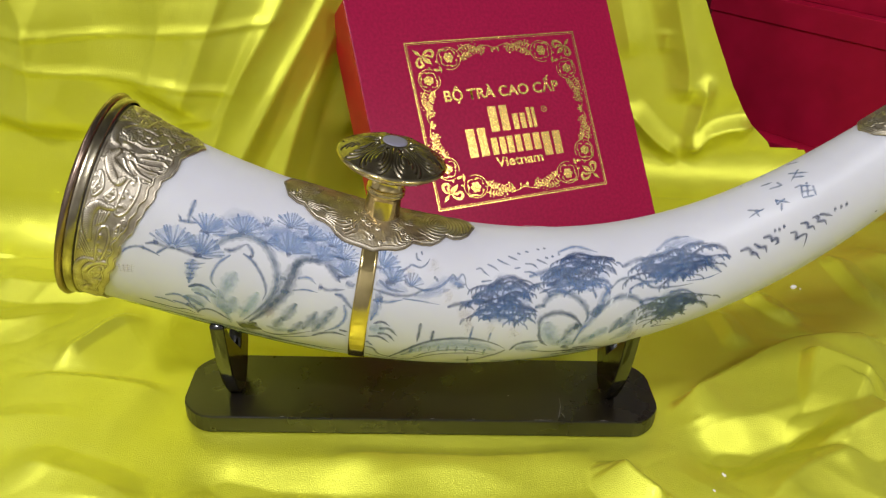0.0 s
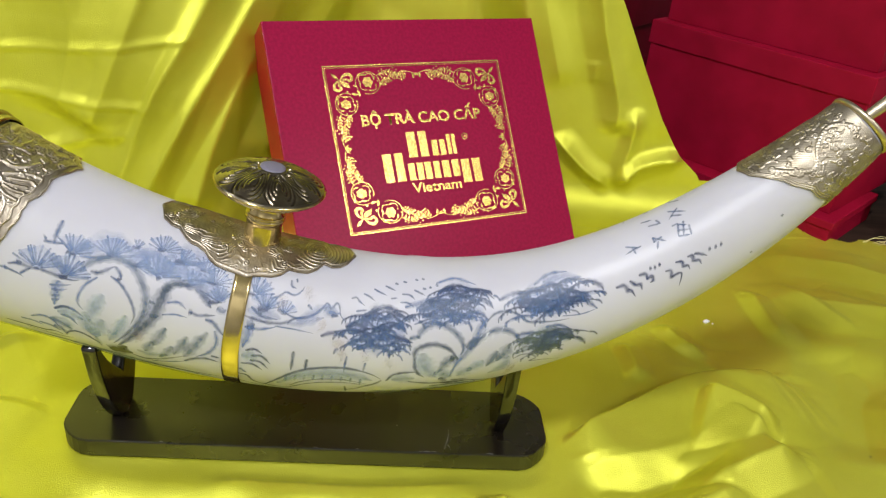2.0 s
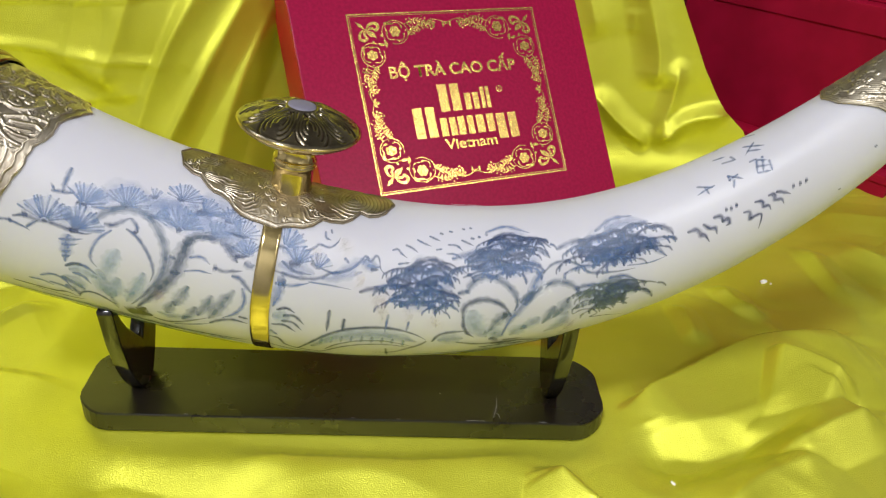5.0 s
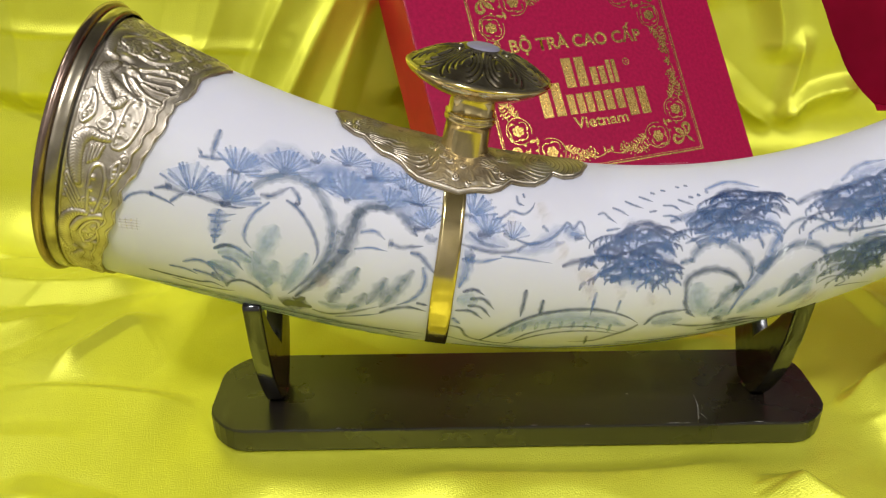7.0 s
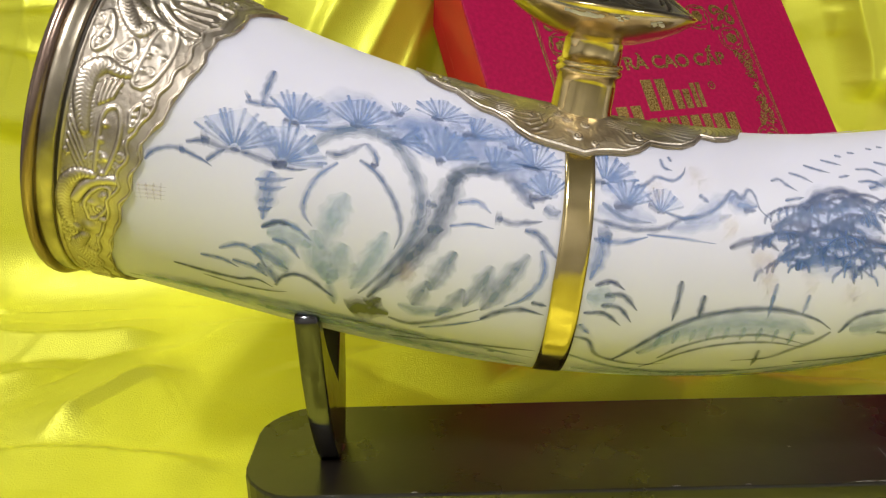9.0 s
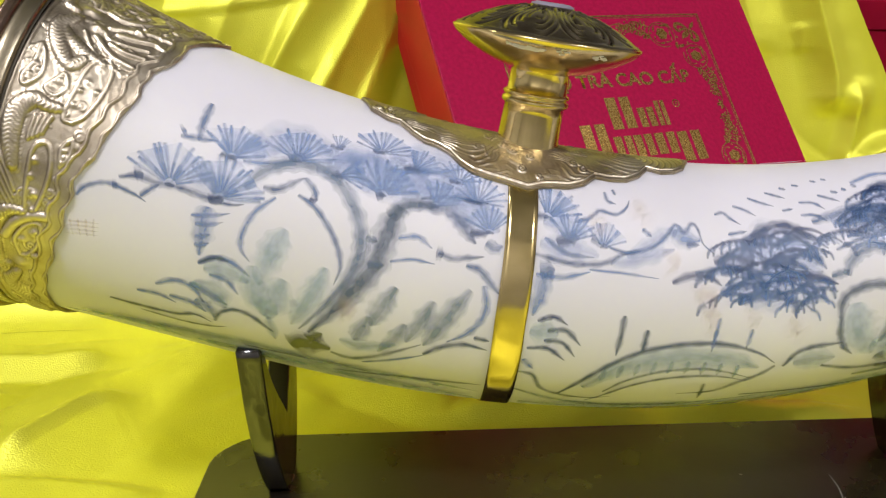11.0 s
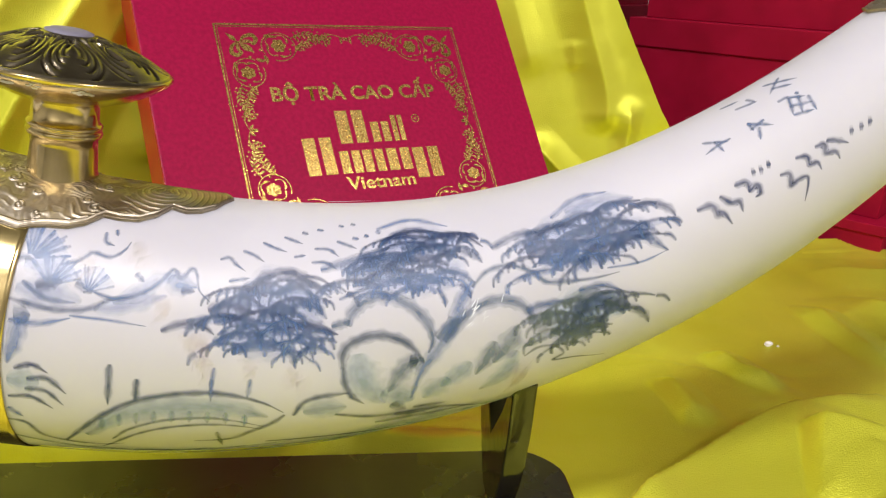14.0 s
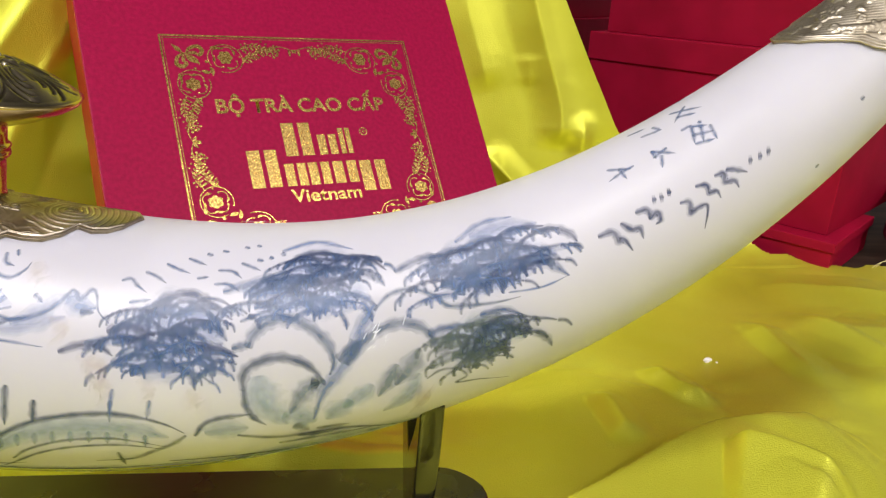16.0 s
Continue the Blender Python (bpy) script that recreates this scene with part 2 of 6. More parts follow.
CLOTH_X = np.concatenate([np.linspace(-1.0, -0.505, 50), np.linspace(-0.5, 0.82, 700), np.linspace(0.828, 1.2, 40)])
FRONT = -0.72
V = np.concatenate([np.linspace(-0.15, 0.0, 16), np.linspace(0.006, 0.42, 60), np.linspace(0.423, 1.02, 320), np.linspace(1.022, 1.57, 230), np.linspace(1.58, 1.87, 24)])
X0, VV = np.meshgrid(CLOTH_X, V, indexing="ij")
R = 0.055
YB = base_line(X0)
flat = YB - R - FRONT
arc = R * math.pi / 2
s2 = VV - flat
ang = np.clip(s2 / R, 0, math.pi / 2)
rise = np.maximum(s2 - arc, 0)
LEAN = 0.12
Y = np.where(VV < 0, FRONT, np.where(s2 < 0, FRONT + VV, YB - R + R * np.sin(ang) + rise * LEAN))
Z = np.where(VV < 0, VV, np.where(s2 < 0, 0.0, R - R * np.cos(ang) + rise))
squeeze = smoothstep(0.10, 0.53, X0)
XX = X0 - squeeze * (0.53 - right_edge(Z)) * (X0 <= 0.53) * np.minimum(1, Z / 0.05)
# unit normals of the smooth sheet
wall = np.clip(ang / (math.pi / 2), 0, 1)
NY, NZ = -np.sin(ang), np.cos(ang)
NY, NZ = np.where(VV < 0, -1.0, NY), np.where(VV < 0, 0.0, NZ)
U, W = X0, np.where(s2 < 0, FRONT + VV, YB + np.maximum(Z, 0) - 0.02)
D = np.zeros(X0.shape)

def lying_fold(height, back, front, *pts):
    """A fold of the cloth on the table along pts, with the widths of its slopes to the left and right of its way."""
    global D, HUMP
    form = ridge(U, W, list(pts), height, back, front, 0.05, 1.08)
    if height < 0:
        D = D + form
    else:
        HUMP = np.maximum(HUMP, form) + 0.25 * np.minimum(HUMP, form)


HUMP = np.zeros(X0.shape)
# right of the stand: an upper layer with a sharp edge
lying_fold(0.020, 0.005, 0.055, (0.211, -0.015), (0.229, -0.005), (0.284, 0.031), (0.347, 0.069), (0.389, 0.083), (0.448, 0.094), (0.485, 0.111))
# its peaked fold
lying_fold(0.030, 0.020, 0.055, (0.349, 0.059), (0.392, 0.036), (0.434, 0.002))
lying_fold(0.026, 0.016, 0.034, (0.438, 0.007), (0.432, -0.009), (0.416, -0.022), (0.368, -0.045), (0.313, -0.068))
lying_fold(0.008, 0.020, 0.008, (0.208, -0.036), (0.239, -0.026), (0.3, -0.019), (0.325, -0.024), (0.354, -0.034))
# turned fold beside the stand
lying_fold(0.0231, 0.0108, 0.018, (0.16, -0.071), (0.16, -0.09), (0.177, -0.115), (0.194, -0.129))
lying_fold(-0.01485, 0.018, 0.0162, (0.383, -0.016), (0.32, -0.04), (0.264, -0.058), (0.212, -0.067))
lying_fold(0.020, 0.028, 0.022, (0.386, -0.059), (0.317, -0.084), (0.272, -0.115), (0.252, -0.133))
# thin pulls behind it
lying_fold(0.009, 0.012, 0.008, (0.309, 0.156), (0.316, 0.128), (0.318, 0.082))
lying_fold(0.011, 0.014, 0.008, (0.364, 0.194), (0.382, 0.15), (0.403, 0.127))
lying_fold(0.011, 0.020, 0.010, (0.497, 0.286), (0.499, 0.211), (0.502, 0.151))
# broad folds towards the hem
lying_fold(0.014, 0.040, 0.030, (0.547, 0.309), (0.56, 0.25), (0.61, 0.237), (0.704, 0.216))
lying_fold(0.008, 0.030, 0.026, (0.54, 0.369), (0.652, 0.352), (0.751, 0.292))
lying_fold(-0.0165, 0.036, 0.0405, (0.578, 0.165), (0.549, 0.076), (0.505, -0.027))
lying_fold(0.010, 0.050, 0.030, (0.576, 0.104), (0.567, 0.055), (0.526, -0.045))
# left of the stand
lying_fold(0.013, 0.040, 0.034, (-0.34, 0.019), (-0.334, 0.035), (-0.316, 0.069), (-0.299, 0.097), (-0.266, 0.118))
lying_fold(0.016, 0.006, 0.006, (-0.338, 0.024), (-0.334, 0.035), (-0.316, 0.069), (-0.299, 0.097), (-0.272, 0.114))
lying_fold(0.008, 0.007, 0.055, (-0.378, 0.022), (-0.328, 0.019), (-0.276, 0.014), (-0.208, -0.001))
# in front of the stand
lying_fold(-0.0099, 0.018, 0.018, (-0.2, -0.09), (-0.11, -0.099), (-0.022, -0.11))
lying_fold(0.0099, 0.009, 0.0234, (-0.092, -0.068), (-0.023, -0.07), (0.069, -0.07), (0.161, -0.057))
lying_fold(0.0132, 0.0162, 0.027, (-0.331, -0.08), (-0.273, -0.096), (-0.205, -0.124))
lying_fold(0.014, 0.024, 0.016, (-0.498, 0.104), (-0.403, 0.095), (-0.336, 0.123))
lying_fold(0.014, 0.025, 0.014, (-0.479, 0.18), (-0.384, 0.161), (-0.289, 0.171))
# behind the stand
lying_fold(0.014, 0.02, 0.03, (-0.146, 0.171), (-0.05, 0.104), (0.054, 0.076))
lying_fold(0.012, 0.02, 0.025, (0.046, 0.09), (0.132, 0.066), (0.197, 0.083))
D = D + HUMP

# folds of the hanging part
ZW = np.where(s2 > -0.02, Z, -1.0)


def hanging_fold(height, left, right, power, *pts):
    """A fold of the hanging cloth; pts: x and height."""
    global D
    D = D + ridge(XX, ZW, list(pts), height, left, right, 0.03, power) * smoothstep(-0.01, 0.03, s2)


hanging_fold(0.022, 0.018, 0.028, 1.3, (-0.1, 0.4), (-0.153, 0.279), (-0.201, 0.199), (-0.232, 0.132), (-0.26, 0.05))
hanging_fold(0.024, 0.016, 0.022, 1.3, (-0.06, 0.38), (-0.12, 0.26), (-0.174, 0.164), (-0.212, 0.094), (-0.23, 0.04))
hanging_fold(0.020, 0.014, 0.020, 1.3, (-0.04, 0.36), (-0.105, 0.231), (-0.147, 0.13), (-0.17, 0.05))
hanging_fold(0.016, 0.014, 0.020, 1.3, (0.01, 0.34), (-0.05, 0.22), (-0.1, 0.1))
hanging_fold(0.0192, 0.022, 0.03, 1.3, (-0.16, 0.42), (-0.22, 0.27), (-0.28, 0.14))
hanging_fold(0.0032, 0.007, 0.0028, 1.3, (-0.6, 0.212), (-0.453, 0.206), (-0.402, 0.198), (-0.314, 0.189), (-0.261, 0.184), (-0.195, 0.178))
hanging_fold(0.0026, 0.006, 0.0028, 1.3, (-0.6, 0.232), (-0.446, 0.234), (-0.377, 0.235), (-0.272, 0.241), (-0.212, 0.247), (-0.15, 0.256))
hanging_fold(0.0018, 0.006, 0.004, 1.3, (-0.6, 0.3), (-0.42, 0.296), (-0.3, 0.3), (-0.16, 0.305))
hanging_fold(0.0048, 0.01, 0.006, 1.3, (-0.4, 0.1), (-0.3, 0.135), (-0.22, 0.155))
hanging_fold(0.0336, 0.07, 0.05, 1.3, (-0.46, 0.36), (-0.42, 0.25), (-0.43, 0.12))
hanging_fold(0.0192, 0.05, 0.04, 1.3, (-0.3, 0.38), (-0.28, 0.27), (-0.31, 0.16))
hanging_fold(0.018, 0.036, 0.020, 1.6, (0.28, 0.42), (0.307, 0.32), (0.326, 0.25), (0.357, 0.16), (0.358, 0.11))
hanging_fold(0.008, 0.024, 0.024, 1.6, (0.22, 0.4), (0.245, 0.28), (0.28, 0.17))
hanging_fold(0.009, 0.024, 0.020, 1.6, (0.34, 0.36), (0.375, 0.26), (0.405, 0.18), (0.44, 0.11))
hanging_fold(0.0176, 0.016, 0.01, 1.6, (0.274, 0.112), (0.315, 0.073), (0.345, 0.05), (0.371, 0.033))
hanging_fold(0.0192, 0.01, 0.018, 1.6, (0.371, 0.033), (0.397, 0.071), (0.443, 0.087), (0.475, 0.084))
hanging_fold(0.0128, 0.012, 0.014, 1.6, (0.371, 0.033), (0.385, 0.1), (0.385, 0.16))

# many small wrinkles that run with the drape
rng = random.Random(11)
for k in range(64):
    left = rng.random() < 0.4
    cx = rng.uniform(-0.62, -0.22) if left else rng.uniform(0.22, 0.85)
    cy = rng.uniform(-0.22, 0.27)
    if rng.random() < 0.25:
        cx, cy = rng.uniform(-0.25, 0.3), rng.choice((rng.uniform(-0.24, -0.07), rng.uniform(0.08, 0.2)))
    a = rng.gauss(0.45, 0.35) if left else rng.gauss(-0.25, 0.5)
    ln = rng.uniform(0.04, 0.13)
    bend = rng.uniform(-0.03, 0.03)
    pts = [(cx - ln * math.cos(a), cy - ln * math.sin(a)), (cx - bend * math.sin(a), cy + bend * math.cos(a)), (cx + ln * math.cos(a), cy + ln * math.sin(a))]
    D += ridge(U, W, pts, rng.uniform(0.0012, 0.0042) * rng.choice((1, 1, -1)), rng.uniform(0.005, 0.014), rng.uniform(0.008, 0.024), 0.6 * ln, 1.2)
for k in range(16):
    x = rng.choice((rng.uniform(-0.6, -0.06), rng.uniform(0.18, 0.44)))
    z0, z1 = rng.uniform(0.03, 0.22), rng.uniform(0.2, 0.5)
    tilt = 0.45 if x < 0 else -0.12
    pts = [(x + tilt * (z - 0.2) + rng.uniform(-0.008, 0.008), z) for z in (z0, (z0 + z1) / 2, z1)]
    D += ridge(XX, ZW, pts, rng.uniform(0.001, 0.0035) * rng.choice((1, 1, -1)), rng.uniform(0.006, 0.016), rng.uniform(0.006, 0.020), 0.05) * smoothstep(-0.01, 0.03, s2)

# broad swells of the loose cloth, slow swell and fine creases
def swell(freq, seed, nu=70, nw=70):
    """Smooth noise over the sheet."""
    g = np.array([[noise.noise((u * freq, w * freq, seed)) for w in np.linspace(-0.5, 1.6, nw)] for u in np.linspace(-1.0, 1.2, nu)])
    for _ in range(2):
        g = (g + np.roll(g, 1, 0) + np.roll(g, 1, 1) + np.roll(g, -1, 0) + np.roll(g, -1, 1)) / 5
    fu, fw = np.clip((U + 1.0) / 2.2 * (nu - 1), 0, nu - 1.01), np.clip((W + 0.5) / 2.1 * (nw - 1), 0, nw - 1.01)
    i, j = fu.astype(int), fw.astype(int)
    p, q = fu - i, fw - j
    p, q = p * p * (3 - 2 * p), q * q * (3 - 2 * q)
    return g[i, j] * (1 - p) * (1 - q) + g[i + 1, j] * p * (1 - q) + g[i, j + 1] * (1 - p) * q + g[i + 1, j + 1] * p * q


D += 0.0060 * swell(7.5, 4.2) * smoothstep(0.55, 0.35, rise)
D += 0.0014 * np.sin(U * 17 + 1.3 * np.sin(W * 11)) * np.sin(W * 13 + 0.7 + 1.1 * np.sin(U * 7))
D += 0.0004 * np.sin(U * 41 + 3.0 * np.sin(W * 23 + 1)) * np.sin(W * 37 + 2.0 * np.sin(U * 19))
fine = np.array([[noise.noise((a * 14, b * 14, 0.3)) for b in np.linspace(-0.5, 1.6, 90)] for a in np.linspace(-1.0, 1.2, 95)])
fi = np.clip((U + 1.0) / 2.2 * 94, 0, 93.99)
fj = np.clip((W + 0.5) / 2.1 * 89, 0, 88.99)
i0, j0 = fi.astype(int), fj.astype(int)
a, b = fi - i0, fj - j0
D += 0.0018 * (fine[i0, j0] * (1 - a) * (1 - b) + fine[i0 + 1, j0] * a * (1 - b) + fine[i0, j0 + 1] * (1 - a) * b + fine[i0 + 1, j0 + 1] * a * b)
# pressed flat under the stand and the box's foot
press = smoothstep(0.0, 0.045, np.maximum(np.abs(U) - 0.203, np.abs(W) - 0.040))
D = D * press - 0.0015 * (1 - press)
foot = np.abs((W - 0.152) - (U + 0.018) * 0.43)
press = smoothstep(0.01, 0.05, np.maximum(foot, np.abs(U - 0.14) - 0.17))
D = D * press - 0.002 * (1 - press)
D = np.maximum(D, -0.0112)
D = np.where(VV < 0, 0.004, D)
Y, Z = Y + NY * D, Z + NZ * D
verts = np.stack([XX, Y, Z], -1).reshape(-1, 3)
nv = len(V)
hem = np.interp(CLOTH_X, [0.53, 0.58, 0.618, 0.646, 0.689, 0.723, 0.755, 0.763, 0.798, 1.2], [0.52, 0.485, 0.461, 0.444, 0.427, 0.427, 0.425, 0.406, 0.366, 0.33])
hem = hem + 0.004 * np.sin(CLOTH_X * 140) + 0.003 * np.sin(CLOTH_X * 61)
faces = []
for i in range(len(CLOTH_X) - 1):
    for j in range(nv - 1):
        if CLOTH_X[i + 1] > 0.53 and FRONT + V[j + 1] > hem[i]:
            break
        if V[j + 1] - flat[i, 0] - arc > 0.62:
            break
        faces.append((i * nv + j, (i + 1) * nv + j, (i + 1) * nv + j + 1, i * nv + j + 1))
cloth = piece("satin_cloth", verts, faces, satin)
tagged(cloth, "shiny yellow satin cloth draped over table and backdrop", "cloth")
bm = bmesh.new()
bm.from_mesh(cloth.data)
bmesh.ops.delete(bm, geom=[v for v in bm.verts if not v.link_faces], context="VERTS")
bm.to_mesh(cloth.data)
bm.free()


def cloth_z(x, y):
    """The height of the cloth on the table at x, y."""
    lie = s2 < 0
    k = np.argmin(np.where(lie, (XX - x) ** 2 + (Y - y) ** 2, 9.0))
    return float(Z.reshape(-1)[k])


# ---- the stand ----
def stand():
    ob = thing("display_stand", "black lacquered wooden stand with two forked uprights", "stand", at=pose(0, 0, 0))
    L, W, H, C = 0.4096, 0.0835, 0.0161, 0.026
    # plate with softly cut corners
    ring = []
    for cx, cy, a0 in ((L / 2 - C, W / 2 - C, 0), (-L / 2 + C, W / 2 - C, 90), (-L / 2 + C, -W / 2 + C, 180), (L / 2 - C, -W / 2 + C, 270)):
        for k in range(7):
            a = math.radians(a0 + 15 * k)
            r = C * (1.0 - 0.06 * math.sin(math.radians(30 * k)) ** 2)
            ring.append((cx + r * math.cos(a), cy + r * math.sin(a)))
    bm = bmesh.new()
    low = [bm.verts.new((x, y, 0)) for x, y in ring]
    f = bm.faces.new(low)
    ext = bmesh.ops.extrude_face_region(bm, geom=[f])
    bmesh.ops.translate(bm, vec=(0, 0, H), verts=[v for v in ext["geom"] if isinstance(v, bmesh.types.BMVert)])
    bmesh.ops.recalc_face_normals(bm, faces=bm.faces[:])
    edges = [e for e in bm.edges if all(abs(v.co.z - H) < 1e-6 for v in e.verts)]
    bmesh.ops.bevel(bm, geom=edges, offset=0.0012, segments=2, profile=0.5, affect="EDGES")
    part("base_plate", bm, lacquer, ob)
    for x, lean in ((-0.1625, 0.0), (0.1625, 0.0)):
        # forked upright: a board across the stand with a deep notch, swelling to the top
        out = []
        n = 18
        for k in range(n + 1):
            t = k / n
            out.append((-0.011 - 0.028 * math.sin(math.pi / 2 * min(1.0, t / 0.72)) ** 0.85 - 0.006 * max(0.0, t - 0.55) / 0.45, H + 0.095 * t))
        out.append((-0.037, H + 0.0945))
        for k in range(13):
            a = math.pi / 2 * k / 12
            out.append((-0.037 + 0.037 * (0.80 * math.sin(a) ** 1.5 + 0.20 * k / 12), H + 0.0945 - 0.054 * (1 - (1 - k / 12) ** 1.6)))
        mirror = [(-y, z) for y, z in reversed(out)]
        line = out + mirror[1:]
        bm = bmesh.new()
        vs = [bm.verts.new((x - 0.0055, y, z)) for y, z in line]
        f = bm.faces.new(vs)
        ext = bmesh.ops.extrude_face_region(bm, geom=[f])
        bmesh.ops.translate(bm, vec=(0.011, 0, 0), verts=[v for v in ext["geom"] if isinstance(v, bmesh.types.BMVert)])
        bmesh.ops.recalc_face_normals(bm, faces=bm.faces[:])
        bmesh.ops.bevel(bm, geom=[e for e in bm.edges if abs(e.verts[0].co.x - e.verts[1].co.x) < 1e-6], offset=0.0014, segments=2, profile=0.5, affect="EDGES")
        bm.normal_update()
        for face in bm.faces:
            face.smooth = abs(face.normal.x) < 0.9
        part("upright", bm, worn, ob)
        bead = [(0.0085, 0.0), (0.0080, 0.0008), (0.0066, 0.0014), (0.0, 0.0015)]
        v, f = lathe(bead, 20)
        piece("glue_bead", [(x + 0.75 * p[0], 0.9 * p[1], H - 0.0003 + p[2]) for p in v], f, worn, ob)
    return ob


stand()

# ---- the porcelain horn ----
CZ = (-0.00952, -0.0077, 0.02018, 0.04784, 0.15872, -0.02785, 0.12308)
CY = (0.02961, 0.00802, -0.02456, -0.00361)
CR = (-0.04902, 0.05169, 0.01061, -0.02714, -0.02266, 0.05902)
MOUTH, TIP = -0.2535, 0.402


def horn_axis(x):
    v = x / 0.4
    z, y, r = np.polyval(CZ, v), np.polyval(CY, v), np.polyval(CR, v)
    r = np.where(x > 0.36, np.interp(x, [0.36, 0.41], [0.0293, 0.0222]), r)
    slope = np.polyval(np.polyder(CZ), v) / 0.4
    tilt = np.arctan(slope)
    k = smoothstep(-0.14, MOUTH, x)
    return y, z, r, tilt * (1 - k) + -0.2836 * k


def on_horn(x, deg, off=0.0):
    """A point of the horn: x along it, degrees round it (0 front, 90 top), metres above its glaze."""
    x, deg = np.asarray(x, float), np.asarray(deg, float)
    y, z, r, tilt = horn_axis(x)
    c, s = np.cos(np.radians(deg)) * (r + off), np.sin(np.radians(deg)) * (r + off)
    return np.stack([x - np.sin(tilt) * s, y - c, z + np.cos(tilt) * s], -1)


def sleeve(x0, x1, d0, d1, off, nx, nd, loop=False):
    xs, ds = np.linspace(x0, x1, nx), np.linspace(d0, d1, nd, endpoint=not loop)
    G = np.meshgrid(xs, ds, indexing="ij")
    return on_horn(G[0], G[1], off).reshape(-1, 3), grid_faces(nx, nd, loop_v=loop)


horn = thing("porcelain_horn", "white porcelain tusk painted with a blue landscape, brass mounts", "tusk ornament", at=pose(0, 0, 0))
v, f = sleeve(MOUTH, TIP, 0, 360, 0.0, 150, 96, True)
piece("body", v, f, porcelain, horn, "glazed white porcelain body")


# ---- relief ----
def line_field(A, B, pts):
    """Distance to a line, and the length along it, for all A, B."""
    best, along, total = np.full(A.shape, 1e3), np.zeros(A.shape), 0.0
    for (ax, ay), (bx, by) in zip(pts[:-1], pts[1:]):
        dx, dy = bx - ax, by - ay
        ln = math.hypot(dx, dy) or 1e-9
        t = np.clip(((A - ax) * dx + (B - ay) * dy) / ln ** 2, 0, 1)
        d = np.hypot(A - ax - t * dx, B - ay - t * dy)
        m = d < best
        best, along = np.where(m, d, best), np.where(m, total + t * ln, along)
        total += ln
    return best, along


def curl(cx, cy, rad, turns, hand, start):
    """A spiral, from its rim inwards."""
    pts = []
    for k in range(int(16 * turns) + 1):
        t = k / (16 * turns)
        a = start + hand * 2 * math.pi * turns * t
        r = rad * (1 - 0.85 * t)
        pts.append((cx + r * math.cos(a), cy + r * math.sin(a)))
    return pts


def cord(A, B, pts, width, height):
    """A raised round cord."""
    a, b = [p[0] for p in pts], [p[1] for p in pts]
    near = (A > min(a) - width) & (A < max(a) + width) & (B > min(b) - width) & (B < max(b) + width)
    H = np.zeros(A.shape)
    d, _ = line_field(A[near], B[near], pts)
    H[near] = height * np.sqrt(np.clip(1 - (d / width) ** 2, 0, 1))
    return H


def dragon(A, B, pts, width, height):
    """A scaled serpent body."""
    d, s = line_field(A, B, smooth_line(pts))
    total = s.max() or 1.0
    w = width * (0.55 + 0.45 * np.sin(np.pi * np.clip(s / total, 0, 1)))
    body = np.sqrt(np.clip(1 - (d / w) ** 2, 0, 1))
    scales = 0.78 + 0.22 * np.sin(s * 3.4 + np.where(d > w * 0.45, math.pi / 2, 0)) * np.cos(d * 2.2)
    return height * body * scales


def scatter_curls(A, B, a0, a1, b0, b1, count, seed, width=0.75, height=0.75, size=(2.5, 5.0)):
    rng = random.Random(seed)
    H = np.zeros(A.shape)
    for _ in range(count):
        cx, cy = rng.uniform(a0, a1), rng.uniform(b0, b1)
        rad = rng.uniform(*size)
        pts = curl(cx, cy, rad, rng.uniform(0.9, 1.6), rng.choice((-1, 1)), rng.uniform(0, 6.28))
        tail = [(pts[0][0] + rng.uniform(-1.4, 1.4) * rad, pts[0][1] + rng.uniform(-1.6, 1.6) * rad)]
        H = np.maximum(H, cord(A, B, tail + pts, width, height))
        if rng.random() < 0.5:
            near = (np.abs(A - cx) < 3) & (np.abs(B - cy) < 3)
            H[near] = np.maximum(H[near], 1.1 * height * np.exp(-((A[near] - cx) ** 2 + (B[near] - cy) ** 2) / 0.9))
    return H


def mount(name, A, DEG, H, base, mat, label):
    """A chased metal sleeve: A mm along the horn, H mm of relief."""
    P = on_horn(A / 1000, DEG, base + H / 1000)
    n, m = A.shape
    v = list(P.reshape(-1, 3))
    f = grid_faces(n, m)
    # turned-under edges
    under = on_horn(A / 1000, DEG, 0.0002)
    ring = [(0, j) for j in range(m)] + [(i, m - 1) for i in range(1, n)] + [(n - 1, j) for j in range(m - 2, -1, -1)] + [(i, 0) for i in range(n - 2, 0, -1)]
    k0 = len(v)
    v += [under[i, j] for i, j in ring]
    for k, (i, j) in enumerate(ring):
        i2, j2 = ring[(k + 1) % len(ring)]
        f.append((i * m + j, i2 * m + j2, k0 + (k + 1) % len(ring), k0 + k))
    return piece(name, v, f, mat, horn, label)


# mouth collar
def collar_edge(deg):
    d = (np.asarray(deg, float) + 85.0) % 360.0 - 85.0
    d = np.where(d > 95, 190 - d, d)
    e = np.interp(d, [-85, -59, -41, -28, -19, -12, -6, 0, 5, 9.5, 14, 18, 26, 31, 37, 43, 47, 53, 58, 65, 73, 83, 95], [-224, -227, -227.5, -225.5, -222.5, -222.3, -219.6, -220, -218, -218.8, -217, -214, -213, -211, -209.6, -207.4, -208.4, -207, -204, -201.6, -202.2, -197.5, -192])
    return e + 0.25 * np.sin(np.radians(d) * 31)


